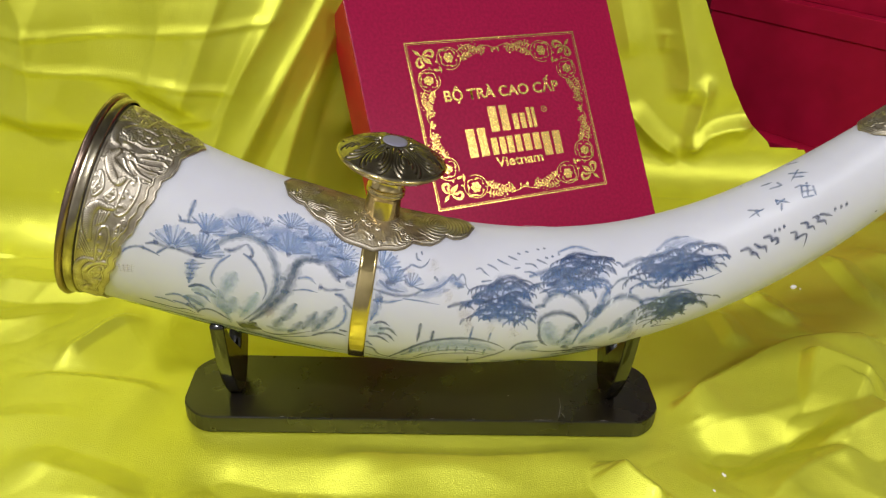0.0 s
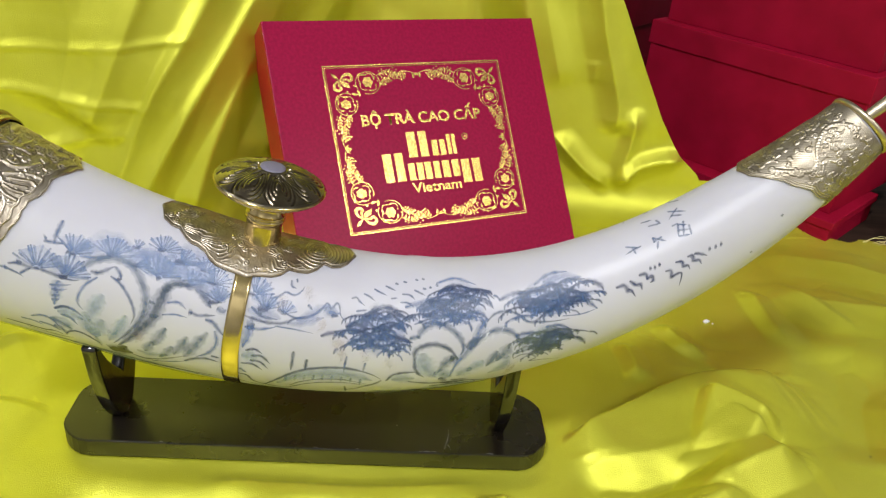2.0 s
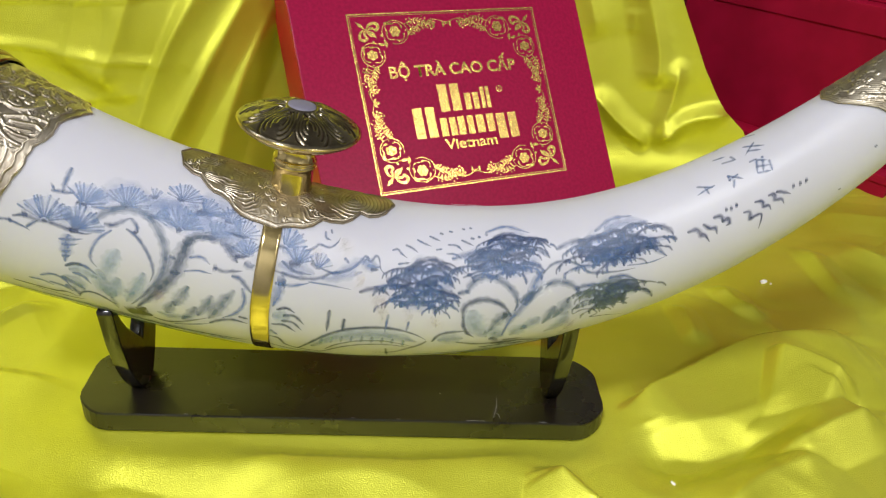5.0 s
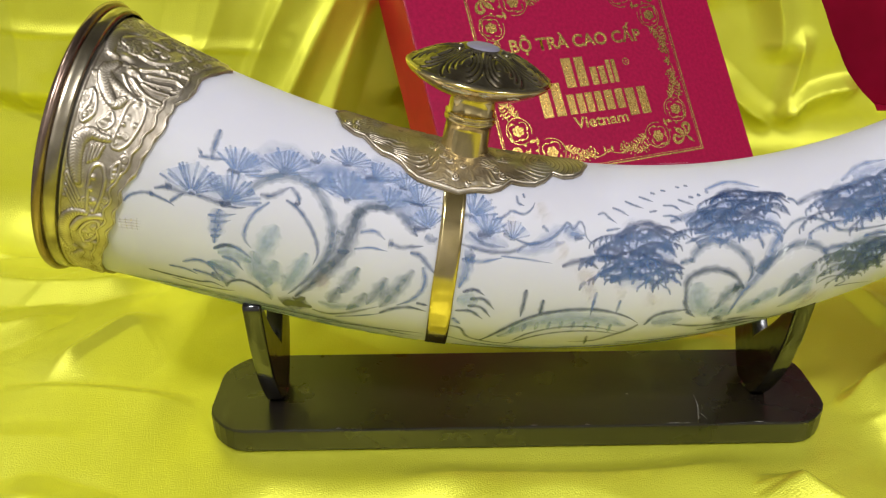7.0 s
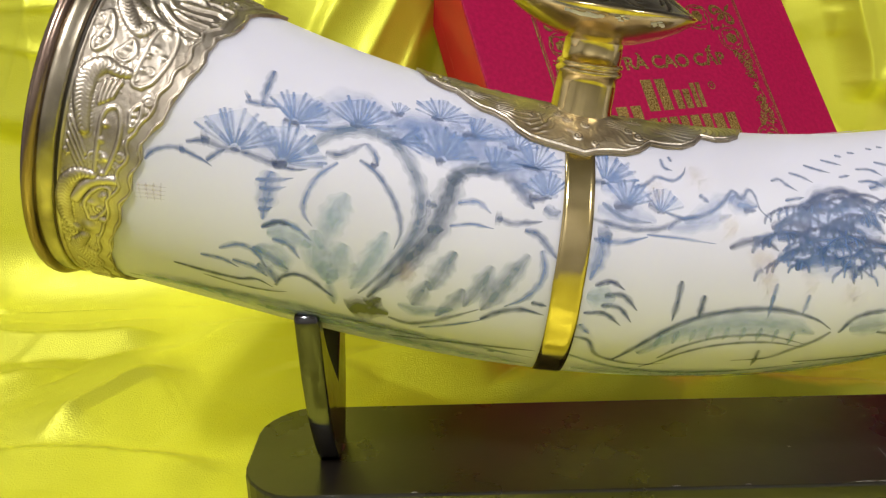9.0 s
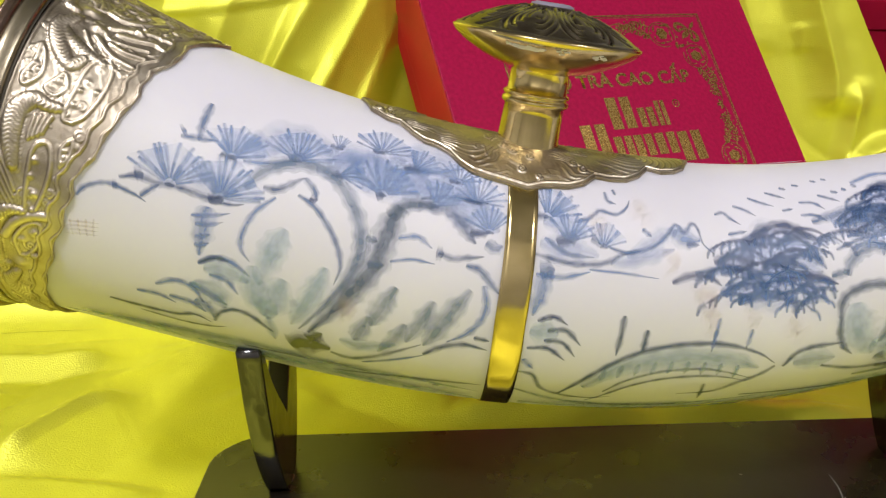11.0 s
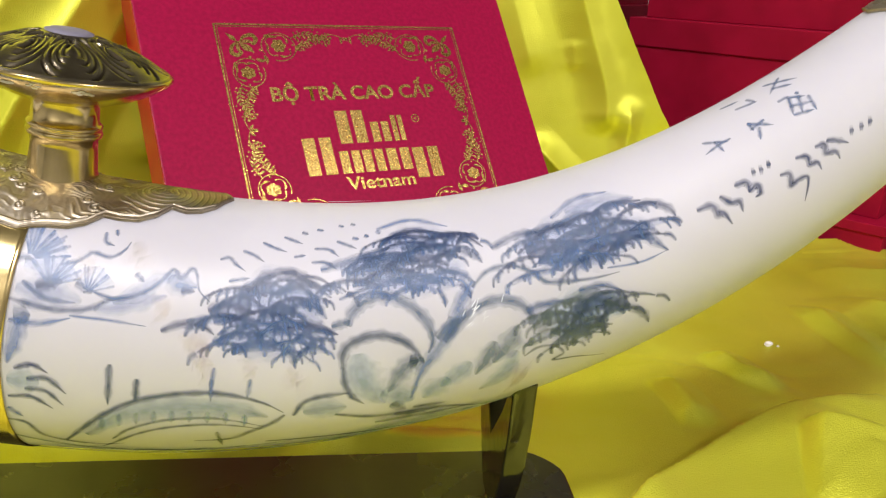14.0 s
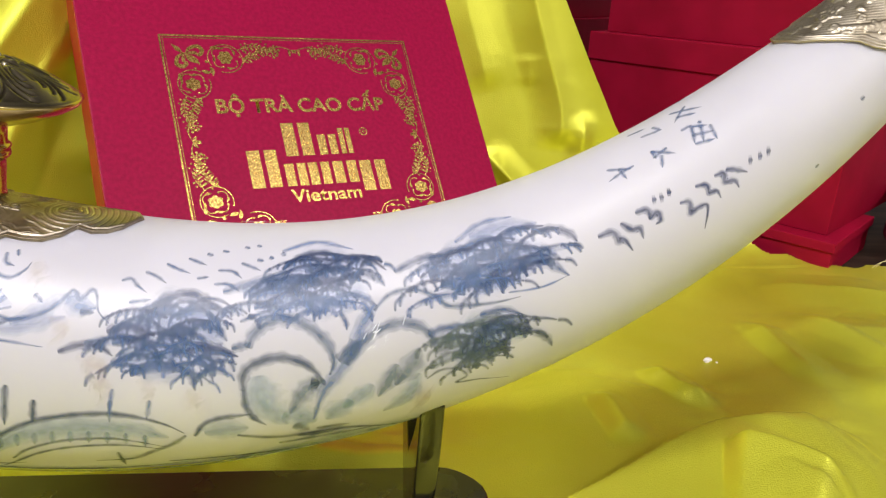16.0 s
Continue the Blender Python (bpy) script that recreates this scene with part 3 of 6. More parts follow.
T, DEG = np.meshgrid(np.linspace(0, 1, 120), np.linspace(-85, 275, 880), indexing="ij")
EDGE = collar_edge(DEG)
A = -246.5 + T * (EDGE + 246.5)
B = np.radians(DEG) * 70.0


def scaled_body(A, B, pts, width, height):
    """A coiling dragon's body: rows of scales and a toothed back."""
    line = smooth_line(pts, 6)
    d, s = line_field(A, B, line)
    total = sum(math.hypot(q[0] - p[0], q[1] - p[1]) for p, q in zip(line[:-1], line[1:]))
    w = width * (0.6 + 0.4 * np.sin(np.pi * np.clip(s / total, 0, 1)))
    body = np.sqrt(np.clip(1 - (d / w) ** 2, 0, 1))
    scale = 0.92 + 0.08 * np.sin(s * 4.2 + 2.5 * np.cos(d * 1.6))
    teeth = 0.35 * np.clip(1 - np.abs(d - w - 0.5) / 0.7, 0, 1) * (np.sin(s * 4.2) > -0.2)
    return np.maximum(height * body * scale, teeth)


def cloud(A, B, pts, seed):
    """A cloud: a raised outline with beads in it."""
    rng = random.Random(seed)
    loop = smooth_line(pts + [pts[0]], 6)
    H = cord(A, B, loop, 0.75, 0.95)
    cx, cy = sum(p[0] for p in pts) / len(pts), sum(p[1] for p in pts) / len(pts)
    for k in range(5):
        p = pts[rng.randrange(len(pts))]
        t = rng.uniform(0.3, 0.8)
        x, y = cx + (p[0] - cx) * t, cy + (p[1] - cy) * t
        H = np.maximum(H, rng.uniform(0.9, 1.4) * np.exp(-((A - x) ** 2 + (B - y) ** 2) / rng.uniform(0.8, 1.8)))
    return H


H = np.zeros(A.shape)
for o in (-110, 0, 110, 220, 330):
    for pts, w, h in (
        ([(-228.8, 34.8), (-232.4, 34.2), (-236.7, 34.5), (-240.2, 29.5), (-240.8, 23.1), (-239.9, 16.2), (-238.2, 9.6)], 3.3, 2.1),
        ([(-233.1, -6.0), (-238.0, -7.4), (-242.1, -13.9), (-242.6, -23.1), (-240.9, -30.5), (-238.2, -32.0)], 2.9, 1.9),
        ([(-227.8, 56.7), (-230.7, 52.2), (-234.4, 55.2), (-237.1, 59.9), (-239.4, 66.4), (-236.0, 74.0)], 3.2, 2.1),
        ([(-222.0, -52.0), (-229.0, -50.0), (-236.0, -46.0), (-240.0, -40.0)], 2.6, 1.7),
    ):
        H = np.maximum(H, scaled_body(A, B, [(x, y + o) for x, y in pts], w, h))
    for k, pts in enumerate((
        [(-240.9, 55.3), (-240.7, 47.8), (-242.3, 40.9), (-240.9, 38.1), (-237.4, 44.2), (-238.8, 52.1)],
        [(-224.1, 31.3), (-227.1, 32.4), (-226.5, 43.6), (-225.5, 54.9), (-221.5, 61.2), (-218.4, 56.2), (-218.3, 46.1), (-220.9, 35.6)],
        [(-232.6, -5.8), (-233.2, 8.1), (-232.9, 18.2), (-229.2, 21.1), (-226.8, 14.7), (-227.2, 4.4), (-230.2, -7.5)],
        [(-233.8, -25.6), (-235.4, -18.3), (-231.1, -10.7), (-227.1, -10.0), (-227.3, -17.5), (-230.8, -24.3)],
        [(-223.9, 14.9), (-224.6, 21.4), (-222.2, 25.3), (-221.7, 19.7)],
        [(-233.0, 44.0), (-235.0, 40.0), (-231.5, 38.5), (-229.0, 43.0), (-231.0, 48.0)],
    )):
        H = np.maximum(H, cloud(A, B, [(x, y + o) for x, y in pts], k))
    # claws under the coil, whiskers, and the mane of the head above it
    for q in range(4):
        H = np.maximum(H, cord(A, B, smooth_line([(-230.0 - 1.6 * q, 31.0 - 0.6 * q + o), (-231.0 - 1.4 * q, 27.0 - q + o), (-231.6 - 1.2 * q, 24.0 - 1.2 * q + o)], 4), 0.7, 1.2))
        H = np.maximum(H, cord(A, B, smooth_line([(-242.5, 12.0 - 3 * q + o), (-239.0, 6.0 - 3 * q + o), (-236.5, 1.0 - 2.5 * q + o)], 4), 0.6, 0.9))
    # the head: eye, brow, flowing mane and whiskers
    for w, h, pts in ((1.5, 1.7, [(-228.0, 56.4), (-224.0, 53.4), (-220.0, 51.4), (-214.0, 50.7)]),
                      (1.3, 1.5, [(-223.0, 56.2), (-218.0, 55.4), (-212.0, 56.2)]),
                      (1.3, 1.5, [(-222.5, 61.4), (-217.0, 63.0), (-211.5, 65.0), (-207.5, 63.6)]),
                      (1.4, 1.7, [(-229.0, 70.2), (-223.5, 69.8), (-216.5, 74.7), (-213.0, 80.0)]),
                      (1.2, 1.3, [(-226.0, 63.0), (-221.0, 66.0), (-214.0, 69.5), (-208.0, 70.0)]),
                      (1.8, 1.6, [(-238.5, 75.4), (-235.0, 81.0), (-229.5, 84.5), (-222.5, 86.0)]),
                      (0.8, 1.0, [(-231.0, 62.0), (-226.5, 60.0), (-224.0, 58.0), (-217.0, 59.0), (-212.0, 60.5)]),
                      (0.7, 0.9, [(-232.0, 57.0), (-228.0, 52.0), (-223.0, 49.0), (-216.5, 47.0)])):
        H = np.maximum(H, cord(A, B, smooth_line([(x, math.radians(y) * 70.0 + o) for x, y in pts], 5), w, h))
    for x, y, ra, rb, h in ((-218.0, 67.2, 1.9, 1.5, 2.2), (-229.0, 60.2, 1.9, 1.8, 2.2), (-233.5, 66.0, 2.6, 2.2, 1.9), (-212.5, 75.0, 1.5, 2.6, 1.4)):
        H = np.maximum(H, h * np.exp(-(((A - x) / ra) ** 2 + ((B - math.radians(y) * 70.0 - o) / rb) ** 2)))
H = np.maximum(H, scatter_curls(A, B, -243, -200, 86, 150, 90, 5, 0.7, 1.2, (1.5, 3.4)))
H = np.maximum(H, scatter_curls(A, B, -243, -214, -104, -56, 26, 8, 0.6, 0.9, (1.5, 3.4)))
H = 0.78 * H
H = np.maximum(H, scatter_curls(A, B, -243, -204, -60, 100, 150, 31, 0.5, 0.42, (1.0, 2.2)))
H = np.maximum(H, 0.16 * np.clip(np.sin(A * 5.2) * np.sin(B * 5.2), 0, 1) * (np.sin(A * 0.21 + 1.0) * np.sin(B * 0.13) > -0.1))
rim = EDGE - A
H = np.where(rim < 5.0, 0.3 * np.clip((rim - 3.4) / 1.6, 0, 1) * H, H)
rim = rim + 0.5 * np.sin(B * 0.55)
for c, w, h in ((4.9, 0.6, 0.75), (0.5, 0.5, 0.55)):
    H = np.maximum(H, h * np.sqrt(np.clip(1 - ((rim - c) / w) ** 2, 0, 1)))
H = np.maximum(H, 0.7 * np.sqrt(np.clip(1 - ((A + 244.8) / 0.8) ** 2, 0, 1)))
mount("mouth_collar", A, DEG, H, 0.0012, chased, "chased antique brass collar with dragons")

# smooth band and rounded lip of the mouth
n = 120


def mouth_ring(name, prof, mat, label):
    v = []
    for k in range(n):
        for off, ax in prof:
            q = on_horn(MOUTH, 360.0 * k / n, off / 1000)
            v.append(q + np.array([math.cos(-0.2836), 0, math.sin(-0.2836)]) * ax / 1000)
    piece(name, v, grid_faces(n, len(prof), loop_u=True), mat, horn, label)


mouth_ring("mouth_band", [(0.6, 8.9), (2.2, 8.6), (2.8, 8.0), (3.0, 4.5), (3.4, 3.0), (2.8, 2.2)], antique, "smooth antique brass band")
mouth_ring("mouth_lip", [(2.6, 2.6), (4.0, 2.4), (5.2, 1.4), (5.8, 0.0), (5.2, -1.8), (3.6, -2.8), (1.5, -3.0), (-2.0, -2.4), (-4.0, 0.5), (-4.0, 8.0)], bronze, "smooth rounded dark bronze lip")
mouth_ring("mouth_groove", [(0.9, 9.7), (1.0, 8.7)], groove, "dark groove beside the band")
v = [on_horn(MOUTH + 0.004, 360.0 * k / n, -0.003) for k in range(n)]
piece("mouth_stop", v, [tuple(range(n))], antique, horn, smooth=False)

# saddle plate under the knob
PX = [-131, -125, -117, -111, -104, -99, -93, -87, -82, -76, -69, -62, -51, -46, -39, -32, -25, -19, -12, -4, 3, 8.5, 15, 22, 28, 34.5]
PD = [92.9, 79, 74.5, 74, 68, 65.2, 64.5, 62, 57.5, 54.5, 53.5, 53, 51.5, 53.5, 55.2, 56, 59, 64.5, 64, 64.8, 69, 75.8, 73.8, 75.4, 80, 92.9]
xs = np.concatenate([np.linspace(-131, -128, 14), np.linspace(-127.6, 31, 430), np.linspace(31.4, 34.5, 14)])
T, AX = np.meshgrid(np.linspace(0, 1, 230), xs, indexing="ij")
low = np.interp(AX, PX, PD)
DEG = low + T * (2 * (93.0 - low))
B = np.radians(DEG) * 61.0
inn = np.minimum(np.radians(DEG - low) * 61.0, np.radians(186 - low - DEG) * 61.0)


def drift(A, B, freq, seed):
    """Slow noise over the plate."""
    a, b = np.linspace(-135, 40, 60), np.linspace(48, 150, 40)
    g = np.array([[noise.noise((p * freq, q * freq, seed)) for q in b] for p in a])
    fu, fw = np.clip((A + 135) / 175 * 59, 0, 58.99), np.clip((B - 48) / 102 * 39, 0, 38.99)
    i, j = fu.astype(int), fw.astype(int)
    p, q = fu - i, fw - j
    return g[i, j] * (1 - p) * (1 - q) + g[i + 1, j] * p * (1 - q) + g[i, j + 1] * (1 - p) * q + g[i + 1, j + 1] * p * q


# flowing waves of cloud, with a shell of radiating ribs at the tail
flow = B * 0.80 + 0.16 * np.abs(AX + 50) + 9.0 * drift(AX, B, 0.055, 3.1) + 3.5 * drift(AX, B, 0.16, 8.4)
wave = np.clip(np.sin(flow * 2 * math.pi / 2.5), 0, 1) ** 0.8
gate = np.clip(0.55 + 2.2 * drift(AX, B, 0.11, 5.5), 0.05, 1)
H = 0.42 * wave * gate
fanx, fanb = AX - 2.0, B - 97.0
shell = np.clip(np.sin(np.hypot(fanx, fanb * 0.8) * 2 * math.pi / 2.9 + 2.0 * np.sin(3 * np.arctan2(fanb, fanx + 1e-6))), 0, 1)
k = smoothstep(-14, -4, AX)
H = H * (1 - k) + 0.4 * shell * k
H = np.maximum(H, scatter_curls(AX, B, -122, -8, 56, 140, 70, 9, 0.6, 0.55, (1.4, 3.2)))
H = np.where(inn < 3.6, 0.15 * np.clip((inn - 2.2) / 1.4, 0, 1) * H, H)
for c, w, h in ((3.4, 0.5, 0.55), (0.5, 0.5, 0.55)):
    H = np.maximum(H, h * np.sqrt(np.clip(1 - ((inn - c) / w) ** 2, 0, 1)))
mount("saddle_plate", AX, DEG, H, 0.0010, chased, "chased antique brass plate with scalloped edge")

# strap
T, DEG = np.meshgrid(np.linspace(0, 1, 7), np.linspace(-272, 88, 140), indexing="ij")
mid = np.interp(np.where(DEG < -92, -184 - DEG, DEG), [-92, -60, 0, 52, 88], [-46.5, -48, -52.3, -53, -54])
half = np.interp(np.where(DEG < -92, -184 - DEG, DEG), [-92, -60, 52, 88], [5.3, 5.6, 6.7, 6.8])
AX = mid + (T * 2 - 1) * half
mount("strap", AX, DEG, 0.05 * np.sin(DEG * 0.31) + 0.04 * np.sin(DEG * 0.83 + T * 3) + 0.02 * np.sin(T * math.pi), 0.0008, brass, "polished brass strap round the body")

# ferrule at the tip
FX = [(-60, 363.5), (-47, 366), (-30, 365.5), (-11, 362), (5, 361.6), (27, 354.5), (37, 353), (55, 345.5), (70, 340), (93, 335.5)]
T, DEG = np.meshgrid(np.linspace(0, 1, 150), np.linspace(-87, 273, 400), indexing="ij")
d = np.where(DEG > 93, 186 - DEG, DEG)
EDGE = np.interp(d, [-87] + [p[0] for p in FX], [360.0] + [p[1] for p in FX]) + 0.6 * np.abs(np.sin(np.radians(d) * 5)) - 0.3
AX = EDGE + T * (401.0 - EDGE)
B = np.radians(DEG) * 26.0
H = scatter_curls(AX, B, 340, 398, -42, 126, 520, 21, 0.5, 0.60, (0.9, 2.3))
weave = 0.22 * np.clip(np.sin(AX * 4.0) * np.sin(B * 4.0), 0, 1)
H = np.maximum(H, weave)
for k in range(3):
    o = k * 52
    H = np.maximum(H, dragon(AX, B, [(396, 20 + o), (388, 30 + o), (378, 24 + o), (370, 12 + o), (360, 18 + o), (352, 26 + o)], 1.7, 0.8))
rim = AX - EDGE
H = np.where(rim < 3.2, 0.0, H)
for c, w, h in ((3.0, 0.5, 0.5), (1.8, 0.5, 0.5), (0.5, 0.6, 0.6)):
    H = np.maximum(H, h * np.sqrt(np.clip(1 - ((rim - c) / w) ** 2, 0, 1)))
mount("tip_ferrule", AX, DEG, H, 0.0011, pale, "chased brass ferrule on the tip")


def axis_frame(x):
    """The pose of the horn's axis at x: z along it."""
    y, z, r, tilt = horn_axis(np.array(x))
    y2, z2, _, _ = horn_axis(np.array(x + 0.002))
    way = Vector((0.002, float(y2 - y), float(z2 - z))).normalized()
    m = way.to_track_quat("Z", "Y").to_matrix().to_4x4()
    return Matrix.Translation((x, float(y), float(z))) @ m, float(r)


m, r = axis_frame(TIP)
v, f = lathe([(0.0, 0.0012), (r - 0.004, 0.0012), (r - 0.001, 0.0018), (r + 0.0022, 0.0014), (r + 0.0030, 0.0), (r + 0.0026, -0.0022), (r + 0.0008, -0.003)], 64)
piece("tip_rim", [m @ Vector(q) for q in v], f, steel, horn, "plain rounded rim of the ferrule")

# stopper rod in the tip
rod = thing("stopper_rod", "tapered pale brass rod standing in the tip", "stopper")
way = Vector((0.085, 0.004, 0.082)).normalized()
start = m @ Vector((0.0, 0.004, -0.004))
m2 = Matrix.Translation(start) @ way.to_track_quat("Z", "Y").to_matrix().to_4x4()
rod.matrix_basis = m2
L = 0.066
v, f = lathe([(0.0036, 0.0), (0.0039, 0.010), (0.0047, 0.025), (0.0060, 0.044), (0.0069, L - 0.008), (0.0070, L - 0.004), (0.0064, L - 0.0014), (0.0048, L - 0.0002), (0.0, L)], 32)
piece("shaft", v, f, steel, rod)

# knob on the saddle plate
knob_axis = Vector((0.1643, -0.004, 0.9864)).normalized()
km = Matrix.Translation((-0.0304, 0.0019, 0.2352)) @ knob_axis.to_track_quat("Z", "Y").to_matrix().to_4x4()
neck = [(0.0150, -0.0530), (0.0146, -0.0470), (0.0138, -0.0440), (0.0134, -0.0330), (0.0132, -0.0296), (0.0146, -0.0290), (0.0151, -0.0278), (0.0147, -0.0266), (0.0135, -0.0260), (0.0147, -0.0252), (0.0149, -0.0243), (0.0143, -0.0236), (0.0133, -0.0232), (0.0130, -0.0140), (0.0145, -0.0118), (0.0, -0.0118)]
v, f = lathe(neck, 48)
piece("knob_neck", [km @ Vector(q) for q in v], f, brass, horn, "polished brass neck with a ring")
CAPR = 0.0412
bowl = [(0.0, -0.0150), (0.012, -0.0148), (0.018, -0.0135), (0.027, -0.0100), (0.035, -0.0058), (0.040, -0.0022), (CAPR, -0.0004), (CAPR + 0.0003, 0.0004), (0.0402, 0.0010)]
v, f = lathe(bowl, 72)
piece("knob_bowl", [km @ Vector(q) for q in v], f, brass, horn, "worn gilt bowl under the knob's cap")


def bowl_chip(points, seed):
    """Flakes of bare pale metal on the bowl, each round a point of degrees and height."""
    rng = random.Random(seed)
    bm = bmesh.new()
    for deg, h, size in points:
        rim = []
        for k in range(11):
            a = 2 * math.pi * k / 11
            rr = size * rng.uniform(0.65, 1.2)
            ang, hh = math.radians(deg) + rr * 1.5 * math.cos(a) / 0.037, h + 0.6 * rr * math.sin(a)
            r = np.interp(hh, [-0.0135, -0.0100, -0.0058, -0.0022, -0.0004], [0.018, 0.027, 0.035, 0.040, CAPR]) + 0.00025
            rim.append(bm.verts.new(chip_at @ Vector((r * math.cos(ang), r * math.sin(ang), hh))))
        bm.faces.new(rim)
    return part("knob_chip", bm, bare, horn, "worn patch of bare pale metal")


side_x = (Vector((1, 0, 0)) - knob_axis.x * knob_axis).normalized()
side_y = knob_axis.cross(side_x)
chip_at = Matrix(((side_x.x, side_y.x, knob_axis.x, km.translation.x), (side_x.y, side_y.y, knob_axis.y, km.translation.y), (side_x.z, side_y.z, knob_axis.z, km.translation.z), (0, 0, 0, 1)))
bowl_chip([(-121, -0.0030, 0.0011), (-117, -0.0033, 0.0013), (-113, -0.0036, 0.0015), (-109, -0.0036, 0.0016), (-105, -0.0037, 0.0014), (-101, -0.0036, 0.0011)], 3)
bowl_chip([(-91, -0.0030, 0.0008), (-88.5, -0.0040, 0.0008), (-86.5, -0.0030, 0.0008), (-89, -0.0022, 0.0006)], 4)
bowl_chip([(-68, -0.0034, 0.0010), (-65.5, -0.0040, 0.0010), (-62, -0.0034, 0.0011), (-65, -0.0026, 0.0008), (-59, -0.0040, 0.0009)], 5)
# domed cap with engraved petals
NR, NA = 70, 288
rr, aa = np.meshgrid(np.linspace(0.0, 1.0, NR), np.linspace(0, 2 * math.pi, NA, endpoint=False), indexing="ij")
dome = 0.0135 * (1 - rr ** 2.1)
H = np.zeros(rr.shape)
ph = (aa * 8 / (2 * math.pi)) % 1.0 - 0.5
for k, s in enumerate((0.49, 0.38, 0.27, 0.16)):
    top = 0.93 - 0.09 * k
    shape = s * np.sqrt(np.clip(1 - ((rr - 0.58) / (top - 0.52)) ** 2, 0, 1))
    edge = np.abs(np.abs(ph) - shape) * rr * 30
    H -= 0.0011 * np.exp(-(edge / 0.9) ** 2) * (rr > 0.27) * (rr < top + 0.02)
H -= 0.0007 * np.exp(-((rr - 0.25) / 0.018) ** 2)
H += 0.0004 * np.exp(-((rr - 0.965) / 0.02) ** 2)
Zc = dome + H
R = rr * (CAPR - 0.0003)
v = np.stack([R * np.cos(aa), R * np.sin(aa), Zc + 0.0004], -1).reshape(-1, 3)
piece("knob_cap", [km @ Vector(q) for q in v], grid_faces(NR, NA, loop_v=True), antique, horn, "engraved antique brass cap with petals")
v, f = lathe([(0.0, 0.0146), (0.0070, 0.0145), (0.0092, 0.0137), (0.0095, 0.0125)], 40)
piece("knob_inlay", [km @ Vector(q) for q in v], f, inlay, horn, "grey stone inlay in the cap")

# ---- boxes ----
BOX_AT = pose(0.1017, 0.3082, 0.138, -36.445, 0.668, 23.337)
BW, BH, BD = 0.343, 0.3343, 0.065
tea_box = thing("gift_box", "crimson paper gift box with gold print leaning on the cloth", "gift box", at=BOX_AT)
part("lid", box_bm(-BW / 2, 0.0016, -BH / 2, BW / 2, BD * 0.72, BH / 2, 0.0012), wrap_lit, tea_box, "glossy wrapped lid sides, their red warmed for yellow light off the cloth")
part("lid_face", box_bm(-BW / 2 + 0.0004, 0, -BH / 2 + 0.0004, BW / 2 - 0.0004, 0.0030, BH / 2 - 0.0004, 0.0008), paper, tea_box, "grained crimson paper face of the lid")
part("base", box_bm(-BW / 2 + 0.002, BD * 0.70, -BH / 2 + 0.002, BW / 2 - 0.002, BD, BH / 2 - 0.002, 0.001), wrap_lit, tea_box)


def carton(label, x, y, z, turn, width, depth, height, lid):
    """A red carton whose right front corner stands at x, y; its front runs to the left."""
    ob = thing("red_carton", label, "carton", "stacked red cartons", pose(x, y, z, 0, 0, turn))
    part("body", box_bm(-width + 0.003, 0.003, 0, -0.003, depth - 0.003, height - 0.004, 0.001), paper_dark, ob)
    part("lid", box_bm(-width, 0, height - lid, 0, depth, height, 0.0012), paper_dark, ob)
    return ob


carton("flat dark red paper carton under the stack", 0.672, 0.417, -0.0118, -48, 0.40, 0.172, 0.0438, 0.012)
carton("large dark red paper carton with a shallow lid", 0.679, 0.443, 0.0322, -50, 0.352, 0.34, 0.199, 0.036)
carton("dark red paper carton stacked on another", 0.690, 0.464, 0.2314, -50, 0.335, 0.32, 0.26, 0.05)
carton("dark red paper carton in shade beside the stack", 0.40, 0.80, -0.0118, -42, 0.34, 0.34, 0.25, 0.06)
carton("dark red paper carton stacked in shade", 0.39, 0.81, 0.2384, -42, 0.33, 0.32, 0.22, 0.06)
carton("low red paper carton beside the cloth's hem", 0.985, 0.364, -0.0118, -30, 0.22, 0.15, 0.072, 0.034)


# ---- gold print on the gift box, in mm on its face ----
def foil_mesh(name, strips, label=""):
    """Flat foil: strips of (line, widths) in mm, or filled outlines (line, None)."""
    v, f = [], []
    for k, (line, widths) in enumerate(strips):
        y = -0.00022 - 0.0000012 * k
        k0 = len(v)
        if widths is None:
            v += [(x / 1000, y, z / 1000) for x, z in line]
            f.append(tuple(range(k0, k0 + len(line))))
            continue
        line = np.array(line, float)
        tan = np.gradient(line, axis=0)
        tan /= np.linalg.norm(tan, axis=1)[:, None] + 1e-9
        for i in range(len(line)):
            for s in (-1, 1):
                v.append(((line[i, 0] - s * tan[i, 1] * widths[i] / 2) / 1000, y, (line[i, 1] + s * tan[i, 0] * widths[i] / 2) / 1000))
        for i in range(len(line) - 1):
            f.append((k0 + 2 * i, k0 + 2 * i + 1, k0 + 2 * i + 3, k0 + 2 * i + 2))
    return piece(name, v, f, foil, tea_box, label, smooth=False)


FX0, FX1, FZ0, FZ1 = -112.7, 110.7, -78.3, 113.9


def bar(x0, z0, x1, z1):
    return [(x0, z0), (x1, z0), (x1, z1), (x0, z1)], None


def frame_strips(inset, w):
    a, b, c, d = FX0 + inset, FX1 - inset, FZ0 + inset, FZ1 - inset
    return [bar(a, c, b, c + w), bar(a, d - w, b, d), bar(a, c + w, a + w, d - w), bar(b - w, c + w, b, d - w)]


foil_mesh("gold_border", frame_strips(0, 1.5) + frame_strips(2.6, 0.6), "double gold foil border line")


